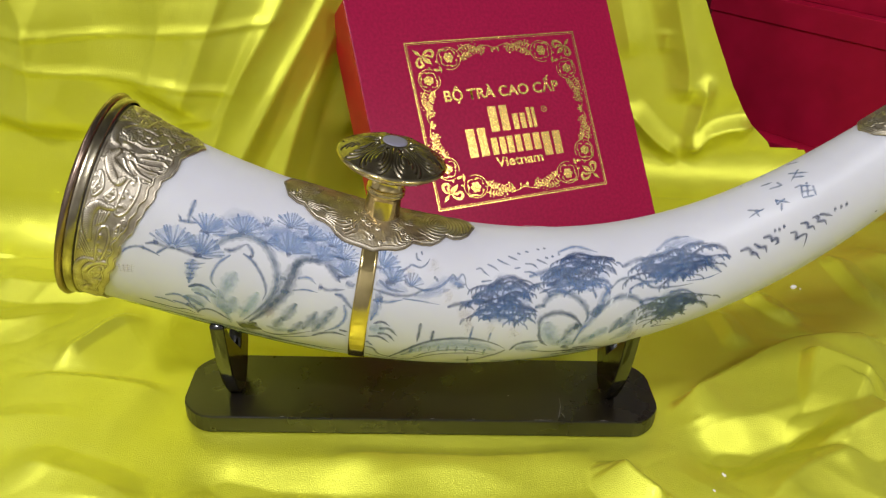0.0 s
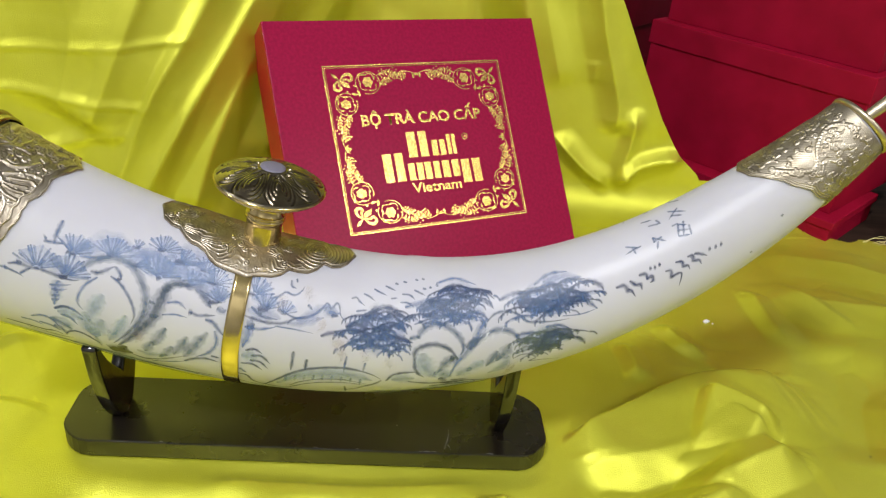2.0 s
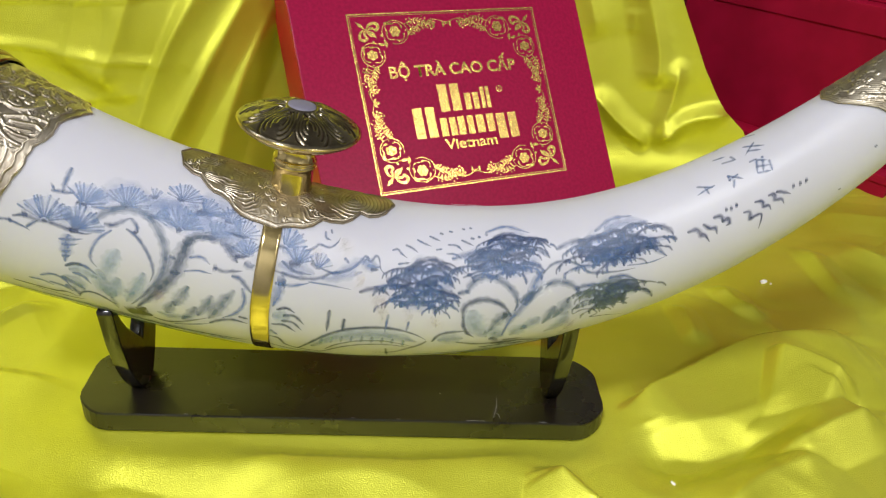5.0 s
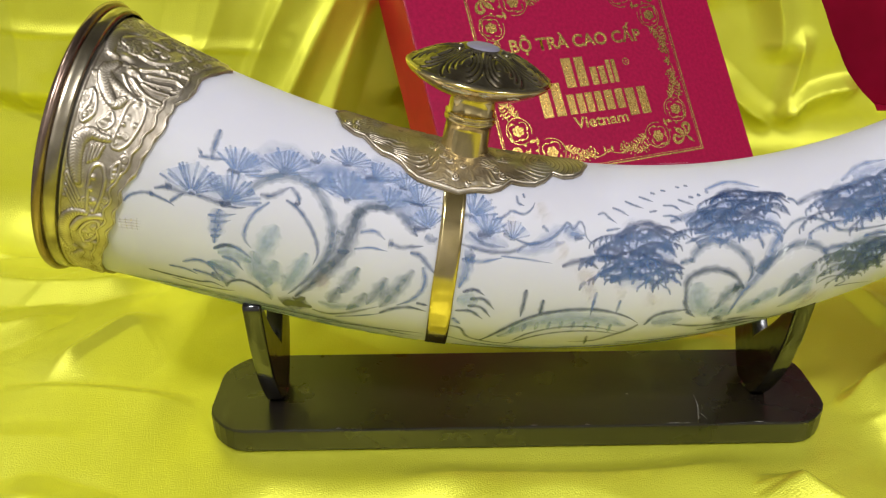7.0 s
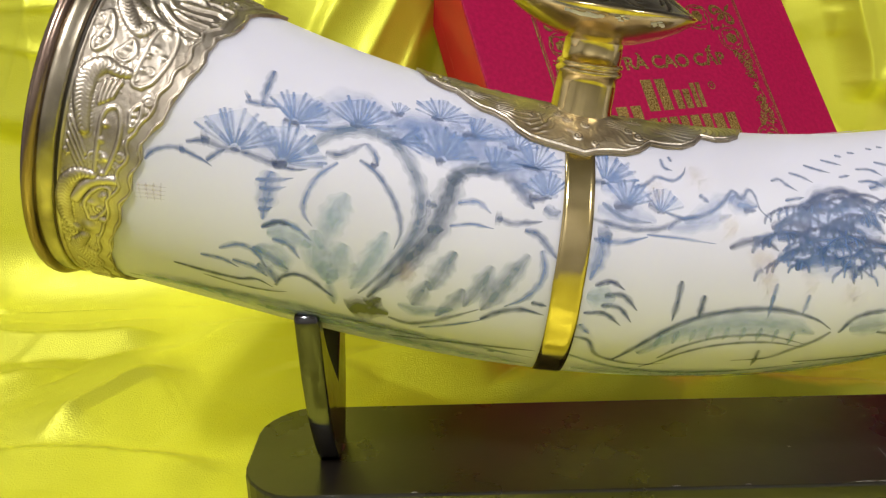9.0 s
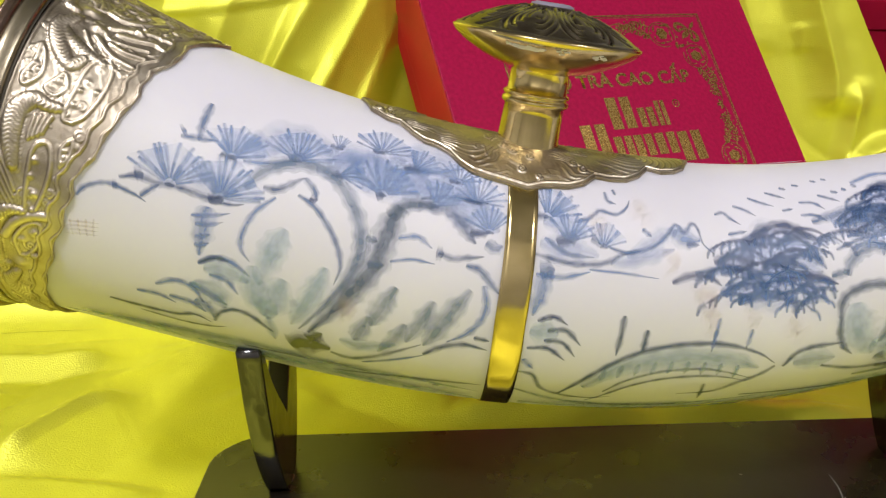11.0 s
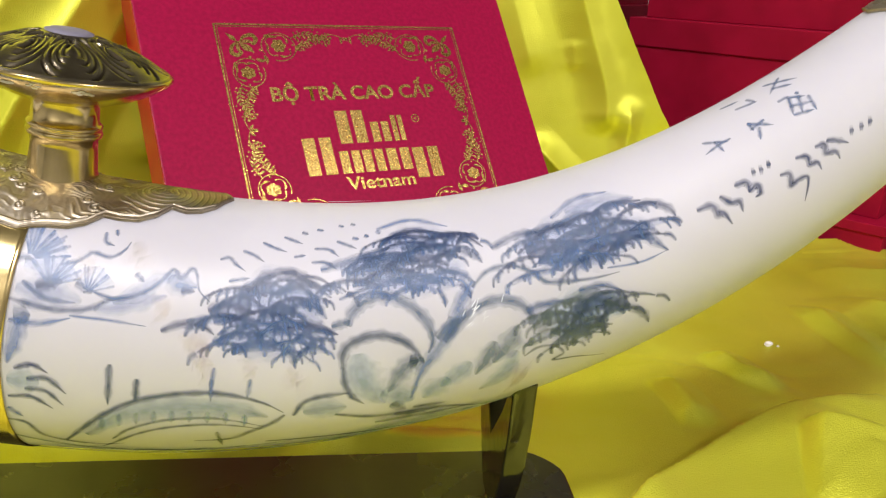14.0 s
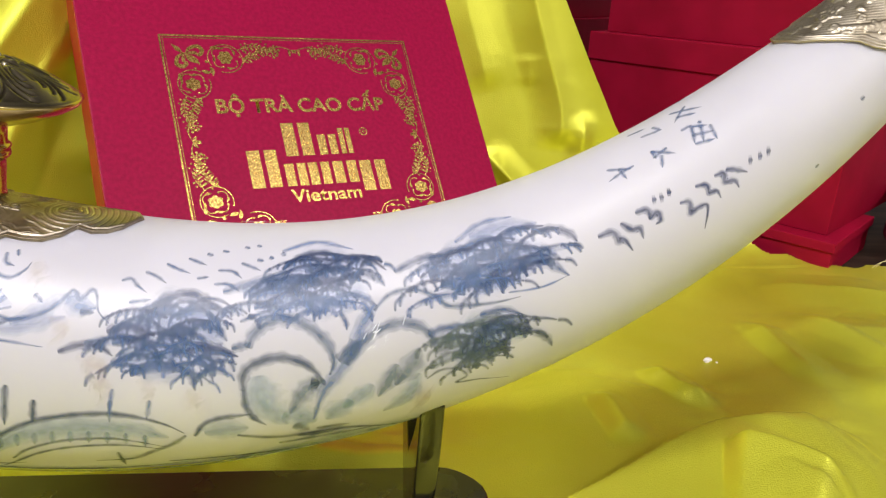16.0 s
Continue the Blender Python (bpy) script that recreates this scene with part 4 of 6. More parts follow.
def leaf_strip(x, z, angle, length, width):
    pts = [(x + q * length * math.cos(angle + 0.5 * q), z + q * length * math.sin(angle + 0.5 * q)) for q in np.linspace(0, 1, 7)]
    return pts, [width * (0.15 + math.sin(math.pi * min(q * 1.05 + 0.03, 1.0)) ** 0.8) for q in np.linspace(0, 1, 7)]


def dot_outline(x, z, r, n=9):
    return [(x + r * math.cos(6.283 * k / n), z + r * math.sin(6.283 * k / n)) for k in range(n)], None


def rose_strips(x, z, r):
    out = []
    for k in range(6):
        a = 6.283 * k / 6
        out.append(dot_outline(x + 0.62 * r * math.cos(a), z + 0.62 * r * math.sin(a), 0.42 * r, 8))
    out.append(dot_outline(x, z, 0.5 * r))
    return out


def vine(pts, width, seed, buds=True):
    """A stem with small leaves and buds on both sides."""
    rng = random.Random(seed)
    line = [tuple(p) for p in smooth_line(pts, 8)]
    n = len(line)
    out = [(line, [width * (1.1 - 0.6 * i / n) for i in range(n)])]
    for i in range(3, n - 1, 3):
        a = math.atan2(line[i][1] - line[i - 1][1], line[i][0] - line[i - 1][0])
        for s in (-1, 1):
            out.append(leaf_strip(*line[i], a + s * rng.uniform(0.6, 1.1), rng.uniform(4.0, 6.4) * (1.15 - 0.5 * i / n), 1.55))
            if buds and rng.random() < 0.55:
                b = a + s * rng.uniform(1.0, 1.5)
                ln = rng.uniform(4.0, 6.0)
                out.append(dot_outline(line[i][0] + ln * math.cos(b), line[i][1] + ln * math.sin(b), 0.95, 7))
    for k in range(3):
        a = math.atan2(line[-1][1] - line[-4][1], line[-1][0] - line[-4][0]) + (k - 1) * 0.8
        out.append((([line[-1], (line[-1][0] + 4 * math.cos(a), line[-1][1] + 4 * math.sin(a))]), [0.7, 0.5]))
        out.append(dot_outline(line[-1][0] + 4.6 * math.cos(a), line[-1][1] + 4.6 * math.sin(a), 1.2, 8))
    return out


def corner_strips():
    """One corner's ornament, with its corner at 0, 0 and both arms inwards."""
    out = []
    # lily at the corner
    out.append(([(5, 5), (11, 8), (14, 14), (8, 11)], None))
    for flip in (0, 1):
        arm = []
        arm.append((smooth_line([(15, 15), (19, 9), (26, 7), (29, 11), (26, 15), (23, 12)], 6), None))
        w = arm.pop()[0]
        arm.append(([tuple(p) for p in w], [1.2 + 2.4 * math.sin(math.pi * i / len(w)) for i in range(len(w))]))
        arm.append(leaf_strip(16, 16, 0.2, 12, 3.6))
        arm.append(leaf_strip(17, 14, -0.5, 9, 2.8))
        arm += rose_strips(47, 17, 6.2)
        ring = [(47 + 14.5 * math.cos(a), 18 + 13.0 * math.sin(a)) for a in np.linspace(2.6, 8.2, 40)]
        arm.append((ring, [0.85] * 40))
        # curled stems inside the scroll
        for q, (a0, rr) in enumerate(((0.3, 9.5), (1.9, 9.0), (3.3, 9.6), (4.6, 9.2))):
            stem = [(47 + (rr + 2.4 * math.sin(3 * u)) * math.cos(a0 + u), 17.5 + (rr + 1.6 * math.sin(3 * u)) * math.sin(a0 + u)) for u in np.linspace(0, 0.85, 10)]
            arm.append((stem, [0.9] * 10))
            arm.append(leaf_strip(*stem[-1], a0 + 2.6, 5.0, 2.0))
            arm.append(dot_outline(*stem[0], 1.0, 7))
        arm.append(leaf_strip(33, 26, 0.9, 8, 2.8))
        arm.append(leaf_strip(36, 8, -0.3, 8, 2.4))
        arm.append(dot_outline(31, 21, 1.3))
        arm += vine([(60, 23), (66, 17), (74, 13), (82, 9), (90, 9)], 1.1, 3)
        arm += vine([(58, 10), (68, 7), (78, 6.5), (88, 12)], 0.8, 4)
        arm.append(([tuple(p) for p in smooth_line([(86, 8), (95, 6), (103, 8), (108, 11)], 6)], [0.8] * 19))
        arm.append(leaf_strip(103, 9, 1.0, 6, 2.0))
        arm.append(leaf_strip(106, 9, 0.2, 5, 1.8))
        arm.append(dot_outline(104, 13, 1.1))
        for line, wd in arm:
            sc = (0.885 if flip else 1.0)
            line = [(p[0] * sc, p[1]) for p in line]
            out.append(([(p[1], p[0]) if flip else (p[0], p[1]) for p in line], wd))
    return out


for sx, ox in ((1, FX0 + 3.6), (-1, FX1 - 3.6)):
    for sz, oz in ((1, FZ0 + 3.6), (-1, FZ1 - 3.6)):
        strips = [([(ox + sx * p[0], oz + sz * p[1]) for p in line], wd) for line, wd in corner_strips()]
        foil_mesh("gold_corner", strips, "gold foil corner of roses and leaves")


def lettering(name, text, x, z, height, width, label, heavy=0.0):
    """A printed word with its left foot at x, z mm."""
    data = bpy.data.curves.new(name, "FONT")
    data.body, data.size, data.offset = text, 1.0, heavy
    tmp = bpy.data.objects.new(name, data)
    scene.collection.objects.link(tmp)
    bpy.context.view_layer.update()
    me = bpy.data.meshes.new_from_object(tmp.evaluated_get(bpy.context.evaluated_depsgraph_get()))
    bpy.data.objects.remove(tmp)
    co = np.array([v.co[:] for v in me.vertices])
    cap = height / 1000 / 0.73
    k = width / 1000 / (co[:, 0].max() - co[:, 0].min())
    for v in me.vertices:
        v.co = ((v.co.x - co[:, 0].min()) * k + x / 1000, -0.0003, v.co.y * cap + z / 1000)
    me.materials.clear()
    me.materials.append(foil)
    ob = new(name, me)
    ob.parent = tea_box
    return tagged(ob, label)


ROW, FOOT, RING = (-77.5, 42.8, 12.8, 150.5), (-30.5, -38.6, 11.6, 62.0), (46.6, 22.4)
MARK = [(-28, 2.2, 27, 30), (2, 2.2, 18.5, 18.5), (22, 2.2, 12, 24), (-61.5, -24.4, 27, 33), (-32, -24.4, 20, 20), (-11.5, -24.4, 20.5, 20), (10.5, -24.4, 23.5, 20), (35, -33, 27, 28)]
lettering("gold_heading", "BỘ TRÀ CAO CẤP", ROW[0], ROW[1], ROW[2], ROW[3], "gold foil heading in capitals", 0.026)
lettering("gold_footing", "Vietnam", FOOT[0], FOOT[1], FOOT[2], FOOT[3], "small gold foil word", 0.018)

# the maker's mark between them, as plain gold blocks
for x, z, w, h in MARK:
    foil_mesh("gold_block", [bar(x + 0.02 * w, z, x + 0.42 * w, z + h), bar(x + 0.56 * w, z, x + 0.94 * w, z + h)])
ring = [(RING[0] + 3.4 * math.cos(a), RING[1] + 3.4 * math.sin(a)) for a in np.linspace(0, 2 * math.pi, 24)]
foil_mesh("gold_ring", [(ring, [1.0] * 24), dot_outline(RING[0], RING[1], 1.3)])


# ---- cobalt glaze ----
def glaze(name, colour, dense, thin):
    """Brushed glaze: denser in the middle of a stroke, streaked along it."""
    mat = material(name, colour, 0.40, 0.0, 0.40)
    uv = add(mat, "ShaderNodeTexCoord")
    sep = add(mat, "ShaderNodeSeparateXYZ")
    wire(mat, uv, "UV", sep, "Vector")
    mp = add(mat, "ShaderNodeMapping", Scale=(7.0, 16.0, 1.0))
    no = add(mat, "ShaderNodeTexNoise", Scale=1.0, Detail=4.0)
    wire(mat, uv, "UV", mp, "Vector")
    wire(mat, mp, "Vector", no, "Vector")
    # 1 in the middle of the stroke, 0 at its edges
    cen = add(mat, "ShaderNodeMath")
    cen.operation = "MULTIPLY_ADD"
    cen.inputs[1].default_value, cen.inputs[2].default_value = 2.0, -1.0
    wire(mat, sep, "X", cen, 0)
    ab = add(mat, "ShaderNodeMath")
    ab.operation = "ABSOLUTE"
    wire(mat, cen, 0, ab, 0)
    wob = add(mat, "ShaderNodeMath")
    wob.operation = "MULTIPLY_ADD"
    wob.inputs[1].default_value = 0.9
    wire(mat, no, "Fac", wob, 0)
    wire(mat, ab, 0, wob, 2)
    ra = add(mat, "ShaderNodeMapRange")
    for k, v in (("From Min", 1.48), ("From Max", 0.60), ("To Min", 0.0), ("To Max", dense)):
        ra.inputs[k].default_value = v
    wire(mat, wob, 0, ra, "Value")
    mx = add(mat, "ShaderNodeMath")
    mx.operation = "MULTIPLY"
    wire(mat, ra, "Result", mx, 0)
    n2 = add(mat, "ShaderNodeTexNoise", Scale=160.0, Detail=3.0)
    wire(mat, uv, "Object", n2, "Vector")
    r2 = add(mat, "ShaderNodeMapRange")
    for k, v in (("From Min", 0.3), ("From Max", 0.65), ("To Min", thin), ("To Max", 1.0)):
        r2.inputs[k].default_value = v
    wire(mat, n2, "Fac", r2, "Value")
    wire(mat, r2, "Result", mx, 1)
    wire(mat, mx, 0, shader(mat), "Alpha")
    return mat


TONES = {
    "white": glaze("white_chip", (0.92, 0.92, 0.95), 0.95, 0.8),
    "stain": glaze("faint_stain", (0.42, 0.27, 0.12), 0.13, 0.2),
    "rust": glaze("rusty_stain", (0.40, 0.26, 0.16), 0.34, 0.4),
    "ink": glaze("cobalt_ink", (0.016, 0.030, 0.078), 0.88, 0.70),
    "ink2": glaze("cobalt_ink_green", (0.024, 0.042, 0.06), 0.94, 0.75),
    "dark": glaze("cobalt_dark", (0.026, 0.053, 0.115), 0.84, 0.55),
    "mid": glaze("cobalt_mid", (0.038, 0.078, 0.160), 0.86, 0.62),
    "pale": glaze("cobalt_pale", (0.075, 0.130, 0.250), 0.78, 0.65),
    "needle": glaze("cobalt_needle", (0.095, 0.15, 0.265), 0.62, 0.70),
    "haze": glaze("cobalt_haze", (0.19, 0.255, 0.40), 0.44, 0.60),
    "wash": glaze("cobalt_wash", (0.11, 0.165, 0.30), 0.50, 0.55),
    "grey": glaze("grey_blue", (0.052, 0.088, 0.138), 0.80, 0.72),
    "slate": glaze("slate_blue", (0.032, 0.054, 0.082), 0.86, 0.72),
    "moss": glaze("moss_dark", (0.080, 0.086, 0.010), 0.94, 0.80),
    "moss2": glaze("moss_grey", (0.07, 0.095, 0.085), 0.78, 0.6),
    "gleaf": glaze("grey_green_leaf", (0.09, 0.13, 0.15), 0.76, 0.6),
    "gwash": glaze("grey_green_wash", (0.14, 0.23, 0.25), 0.58, 0.55),
}
canvas = {}


def begin(name):
    canvas.clear()
    canvas.update(name=name, v=[], f=[], uv=[], m=[], tones=[])


LAYER = [0]


def lay(tone, line, widths):
    """A ribbon on the glaze along line (mm along, mm round at the local radius), of those widths in mm."""
    if tone not in canvas["tones"]:
        canvas["tones"].append(tone)
    LAYER[0] += 1
    lift = 0.00010 + 0.0000006 * LAYER[0]
    line = np.array(line)
    tan = np.gradient(line, axis=0)
    tan /= np.linalg.norm(tan, axis=1)[:, None] + 1e-9
    nor = np.stack([-tan[:, 1], tan[:, 0]], 1)
    k0, n = len(canvas["v"]), len(line)
    across = (-1, -0.5, 0, 0.5, 1)
    length = np.concatenate([[0], np.cumsum(np.linalg.norm(np.diff(line, axis=0), axis=1))])
    grid = line[:, None, :] + nor[:, None, :] * (np.array(across)[None, :, None] * np.array(widths)[:, None, None] / 2)
    rad = horn_axis(grid[..., 0] / 1000)[2]
    canvas["v"].extend(on_horn(grid[..., 0] / 1000, np.degrees(grid[..., 1] / 1000 / rad), lift).reshape(-1, 3))
    canvas["uv"].extend(((a + 1) / 2, (length[i] + LAYER[0] * 7.3) / 100) for i in range(n) for a in across)
    for i in range(n - 1):
        for j in range(4):
            canvas["f"].append((k0 + i * 5 + j, k0 + i * 5 + j + 1, k0 + (i + 1) * 5 + j + 1, k0 + (i + 1) * 5 + j))
            canvas["m"].append(canvas["tones"].index(tone))


def arc_mm(x, deg):
    _, _, r, _ = horn_axis(np.array(x / 1000))
    return math.radians(deg) * float(r) * 1000


def brush(tone, width, *pts):
    """One stroke of the brush through points of mm along and degrees round."""
    line = smooth_line([(x, arc_mm(x, d)) for x, d in pts], 9)
    n = len(line)
    rng = random.Random(len(canvas["v"]) + 17)
    w = []
    for i in range(n):
        t = i / (n - 1)
        ends = min(1.0, 0.5 + 4.0 * t) * min(1.0, 0.16 + 2.6 * (1 - t))
        if tone in ("gwash", "gleaf", "wash", "stain"):
            ends = max(0.05, math.sin(math.pi * (0.06 + 0.92 * t))) ** 0.8
        w.append(width * (1.7 if width < 3 else 1.75) * ends * (1 + 0.10 * math.sin(i * 1.1 + rng.random())))
    lay(tone, line, w)


def fan(x, deg, radius, n, a0, a1):
    """A fan of pine needles over its foot."""
    rng = random.Random(int(x * 10))
    cy = arc_mm(x, deg)
    mid = math.radians((a0 + a1) / 2)
    half = min(1.05, abs(math.radians(a1 - a0)) / 2)
    for turn in (-0.5 * half, 0.5 * half):
        u = mid + turn
        pts = [(x + q * radius * math.cos(u), cy + q * radius * math.sin(u)) for q in np.linspace(0.08, 0.98, 8)]
        lay("haze", pts, [2.3 * q * radius * math.tan(0.56 * half) for q in np.linspace(0.10, 0.95, 8)])
    n = int(n * 1.45)
    for k in range(n):
        a = math.radians(a0 + (a1 - a0) * (k + rng.uniform(-0.25, 0.25)) / max(1, n - 1))
        r = radius * 1.12 * rng.uniform(0.86, 1.06)
        bend = rng.uniform(-0.10, 0.10)
        pts = [(x + q * r * math.cos(a + bend * q), cy + q * r * math.sin(a + bend * q)) for q in np.linspace(0.14, 1.0, 8)]
        wd = [radius * 0.15 * (0.55 + 0.6 * q) * (1 if q < 0.95 else 0.75) for q in np.linspace(0, 1, 8)]
        lay("needle", pts, wd)
        if rng.random() < 0.45:
            lay("pale", pts[5:], [w * 0.55 for w in wd[5:]])
        if rng.random() < 0.6:
            lay("pale", pts[:4], [w * 0.7 for w in wd[:4]])
    lay("dark", [(x - 1.6, cy - 0.3), (x, cy + 0.3), (x + 1.8, cy - 0.2)], [1.4, 2.4, 1.2])


def spray(tone, x, cy, w, h, rng):
    """One spray of leaves: an arched back, with strokes that hang from it and spread to both sides."""
    tilt = rng.uniform(-0.12, 0.12)
    back = [(x + 0.5 * w * u, cy + h * (0.42 - 0.55 * u * u) + 0.5 * w * u * tilt) for u in np.linspace(-1, 1, 11)]
    if rng.random() < 0.55:
        lay("wash", [(p[0], p[1] - 0.25 * h) for p in back[1:-1]], [0.6 * h * math.sin(math.pi * (k + 0.6) / 9.2) for k in range(9)])
    count = max(5, int(w / 2.3))
    for k in range(count):
        u = -0.95 + 1.9 * (k + rng.uniform(-0.3, 0.3)) / (count - 1)
        if rng.random() < 0.18:
            continue
        px, py = x + 0.5 * w * u, cy + h * (0.42 - 0.55 * u * u) + 0.5 * w * u * tilt
        ln = h * rng.uniform(0.45, 0.85)
        out = 0.9 * u + rng.uniform(-0.15, 0.15)
        line = smooth_line([(px, py), (px + 0.35 * ln * out + 0.15 * ln * u, py - 0.30 * ln), (px + 0.75 * ln * out, py - 0.75 * ln), (px + 0.80 * ln * out, py - 1.05 * ln)], 4)
        m = len(line)
        wd = rng.uniform(2.2, 3.4)
        lay(tone if rng.random() < 0.38 else "mid" if tone == "dark" else "pale" if tone == "mid" else tone, line, [wd * (1.0 - 0.62 * (i / m) ** 1.6) for i in range(m)])
    lay("ink" if tone == "dark" and rng.random() < 0.6 else tone, back, [rng.uniform(1.0, 1.4) + 1.5 * math.sin(math.pi * (k + 0.3) / 10.6) for k in range(11)])


def tuft(tone, x, deg, w, h, n, seed):
    """A clump of leaves: sprays laid over one another, row upon row, in a patch w by h mm."""
    rng = random.Random(seed)
    cy = arc_mm(x, deg)
    rows = 3 if h > 11 else 2
    per = max(2, int(w / 13))
    for row in range(rows):
        up = (row + 0.5) / rows - 0.5
        span = w * (0.5 if row == 0 else 0.5 - 0.16 * (row == rows - 1))
        for k in range(per):
            u = (k + 0.5 * (row % 2) + 0.25 + rng.uniform(-0.12, 0.12)) / per - 0.5
            sw, sh = w / per * rng.uniform(1.05, 1.5), h / rows * rng.uniform(1.05, 1.45)
            spray(tone, x + 2 * span * u, cy + h * up * 0.9 - 0.5 * h * u * u + rng.uniform(-0.6, 0.6), sw, sh, rng)


def finish():
    me = bpy.data.meshes.new(canvas["name"])
    me.from_pydata([tuple(v) for v in canvas["v"]], [], canvas["f"])
    for tone in canvas["tones"]:
        me.materials.append(TONES[tone])
    me.polygons.foreach_set("material_index", canvas["m"])
    me.polygons.foreach_set("use_smooth", [True] * len(me.polygons))
    layer = me.uv_layers.new(name="stroke")
    for lp in me.loops:
        layer.data[lp.index].uv = canvas["uv"][lp.vertex_index]
    me.update()
    ob = new(canvas["name"], me)
    ob.parent = horn
    ob.visible_shadow = False

# ---- the blue painting: brush lines in mm along the horn and degrees round it ----
begin("painted_pine_branch")
brush("mid", 1.6, (-217.5, 5.3), (-215.4, 8.8), (-210.4, 11.8), (-206.4, 12.4), (-201.8, 11.9), (-197.7, 11.3), (-194.9, 10.4))
brush("dark", 2.3, (-205.7, 15.3), (-199.6, 17.6), (-192.6, 17.5), (-186.9, 18.4), (-179.7, 18.2), (-173.4, 17.8), (-166.2, 18.4), (-162.0, 19.8))
brush("mid", 1.8, (-197.2, 11.7), (-194.9, 14.6), (-192.2, 17.2))
brush("dark", 3.7, (-201.0, 17.8), (-198.2, 19.0))
brush("mid", 2.5, (-207.1, 12.3), (-205.3, 12.8))
brush("ink", 3.2, (-174.8, 17.7), (-172.0, 19.2), (-168.7, 20.6))
brush("mid", 2.6, (-185.0, 50.8), (-185.1, 45.4), (-185.0, 40.0), (-184.3, 35.5))
brush("mid", 2.1, (-190.7, 35.1), (-185.0, 36.3), (-177.6, 37.8))
brush("mid", 3.2, (-190.9, 36.7), (-189.6, 37.7))
brush("ink", 2.1, (-175.8, 33.9), (-171.9, 33.7), (-168.8, 35.2))
brush("ink", 2.7, (-151.1, 39.8), (-148.1, 42.0), (-144.0, 41.6))
brush("ink", 2.1, (-137.2, 50.6), (-133.7, 50.8), (-131.1, 52.2))
brush("ink", 2.3, (-133.7, 39.0), (-130.6, 39.6), (-127.3, 39.4))
brush("ink", 1.9, (-119.9, 54.3), (-116.9, 54.1), (-113.2, 55.9))
brush("ink", 3.2, (-114.5, 36.0), (-111.2, 37.3))
brush("ink", 3.0, (-105.4, 49.4), (-101.2, 50.8), (-97.5, 51.0))
brush("ink", 1.8, (-85.6, 49.1), (-80.7, 49.5))
brush("ink", 2.3, (-78.1, 42.6), (-72.5, 42.8), (-67.4, 42.8))
brush("ink", 2.7, (-74.0, 30.4), (-69.7, 30.7), (-65.6, 31.8))
brush("pale", 2.0, (-167.3, 34.0), (-157.1, 36.3), (-145.2, 41.5))
brush("pale", 2.1, (-111.0, 47.1), (-94.5, 50.8), (-80.1, 56.3))
brush("mid", 1.6, (-96.2, 39.1), (-83.5, 42.4), (-71.4, 43.2))
finish()
begin("painted_pine_wash")
brush("wash", 12.0, (-168.9, 38.5), (-151.7, 47.6), (-133.3, 49.3))
brush("wash", 11.9, (-139.9, 39.4), (-118.0, 45.8), (-94.4, 49.7))
brush("wash", 11.8, (-120.8, 38.0), (-98.0, 42.6), (-74.1, 45.6))
brush("wash", 11.8, (-88.5, 43.6), (-71.0, 40.2), (-61.4, 36.3))
brush("wash", 12.2, (-112.7, 55.5), (-95.3, 56.5), (-80.1, 56.3))
brush("wash", 8.2, (-184.4, 23.1), (-176.4, 23.8), (-164.4, 25.6))
brush("wash", 9.2, (-141.8, 46.0), (-128.1, 47.9), (-114.2, 50.8))
brush("wash", 10.1, (-177.3, 38.1), (-166.9, 39.2), (-154.8, 42.8))
brush("wash", 10.1, (-134.4, 44.6), (-123.5, 48.8), (-104.9, 53.6))
brush("wash", 10.1, (-107.4, 41.5), (-89.0, 47.2), (-71.9, 48.6))
brush("wash", 10.0, (-119.7, 42.9), (-108.1, 44.9), (-94.0, 47.3))
brush("wash", 9.9, (-85.3, 38.5), (-73.0, 36.5), (-61.7, 32.9))
finish()
begin("painted_ladder_trunk")
brush("pale", 5.5, (-174.1, 15.4), (-173.8, 8.7), (-172.7, -1.7))
brush("pale", 1.4, (-179.0, 11.1), (-172.2, 12.8), (-165.8, 15.5))
brush("pale", 1.4, (-176.8, 8.6), (-172.0, 9.7), (-167.4, 11.9))
brush("pale", 1.4, (-175.8, 4.7), (-173.1, 5.1), (-170.7, 6.6))
brush("pale", 1.4, (-175.4, 1.7), (-172.7, 2.1), (-170.3, 3.7))
finish()
begin("painted_great_rock")
brush("grey", 4.5, (-163.8, 25.3), (-158.3, 33.3), (-148.9, 38.9), (-137.7, 40.1), (-128.2, 36.0), (-120.6, 28.3), (-116.4, 20.0), (-115.8, 11.5), (-118.8, 2.3), (-124.5, -9.1), (-131.4, -21.2))
finish()
begin("painted_great_rock")
brush("pale", 2.0, (-151.6, 25.3), (-157.3, 18.6), (-159.7, 10.9), (-158.9, 5.0), (-154.5, 1.1))
finish()
begin("painted_great_rock")
brush("dark", 2.5, (-157.2, 27.4), (-152.1, 28.0), (-147.4, 31.5), (-143.1, 35.1))
finish()
begin("painted_great_rock")
brush("mid", 2.2, (-143.1, 34.9), (-138.5, 31.9), (-136.1, 28.3))
finish()
begin("painted_great_rock")
brush("mid", 2.0, (-143.8, 28.5), (-136.8, 26.1), (-129.9, 20.9), (-124.0, 14.1), (-121.4, 7.5), (-122.4, 0.8))
finish()
begin("painted_great_rock")
brush("ink", 2.0, (-139.2, 28.3), (-136.1, 28.3))
finish()
begin("painted_great_rock")
brush("gwash", 7.7, (-144.8, 15.8), (-146.7, 10.4), (-148.6, 1.5), (-149.3, -6.5))
finish()
begin("painted_great_rock")
brush("gwash", 10.2, (-140.9, -1.8), (-143.2, -10.7), (-143.3, -20.2))
finish()
begin("painted_great_rock")
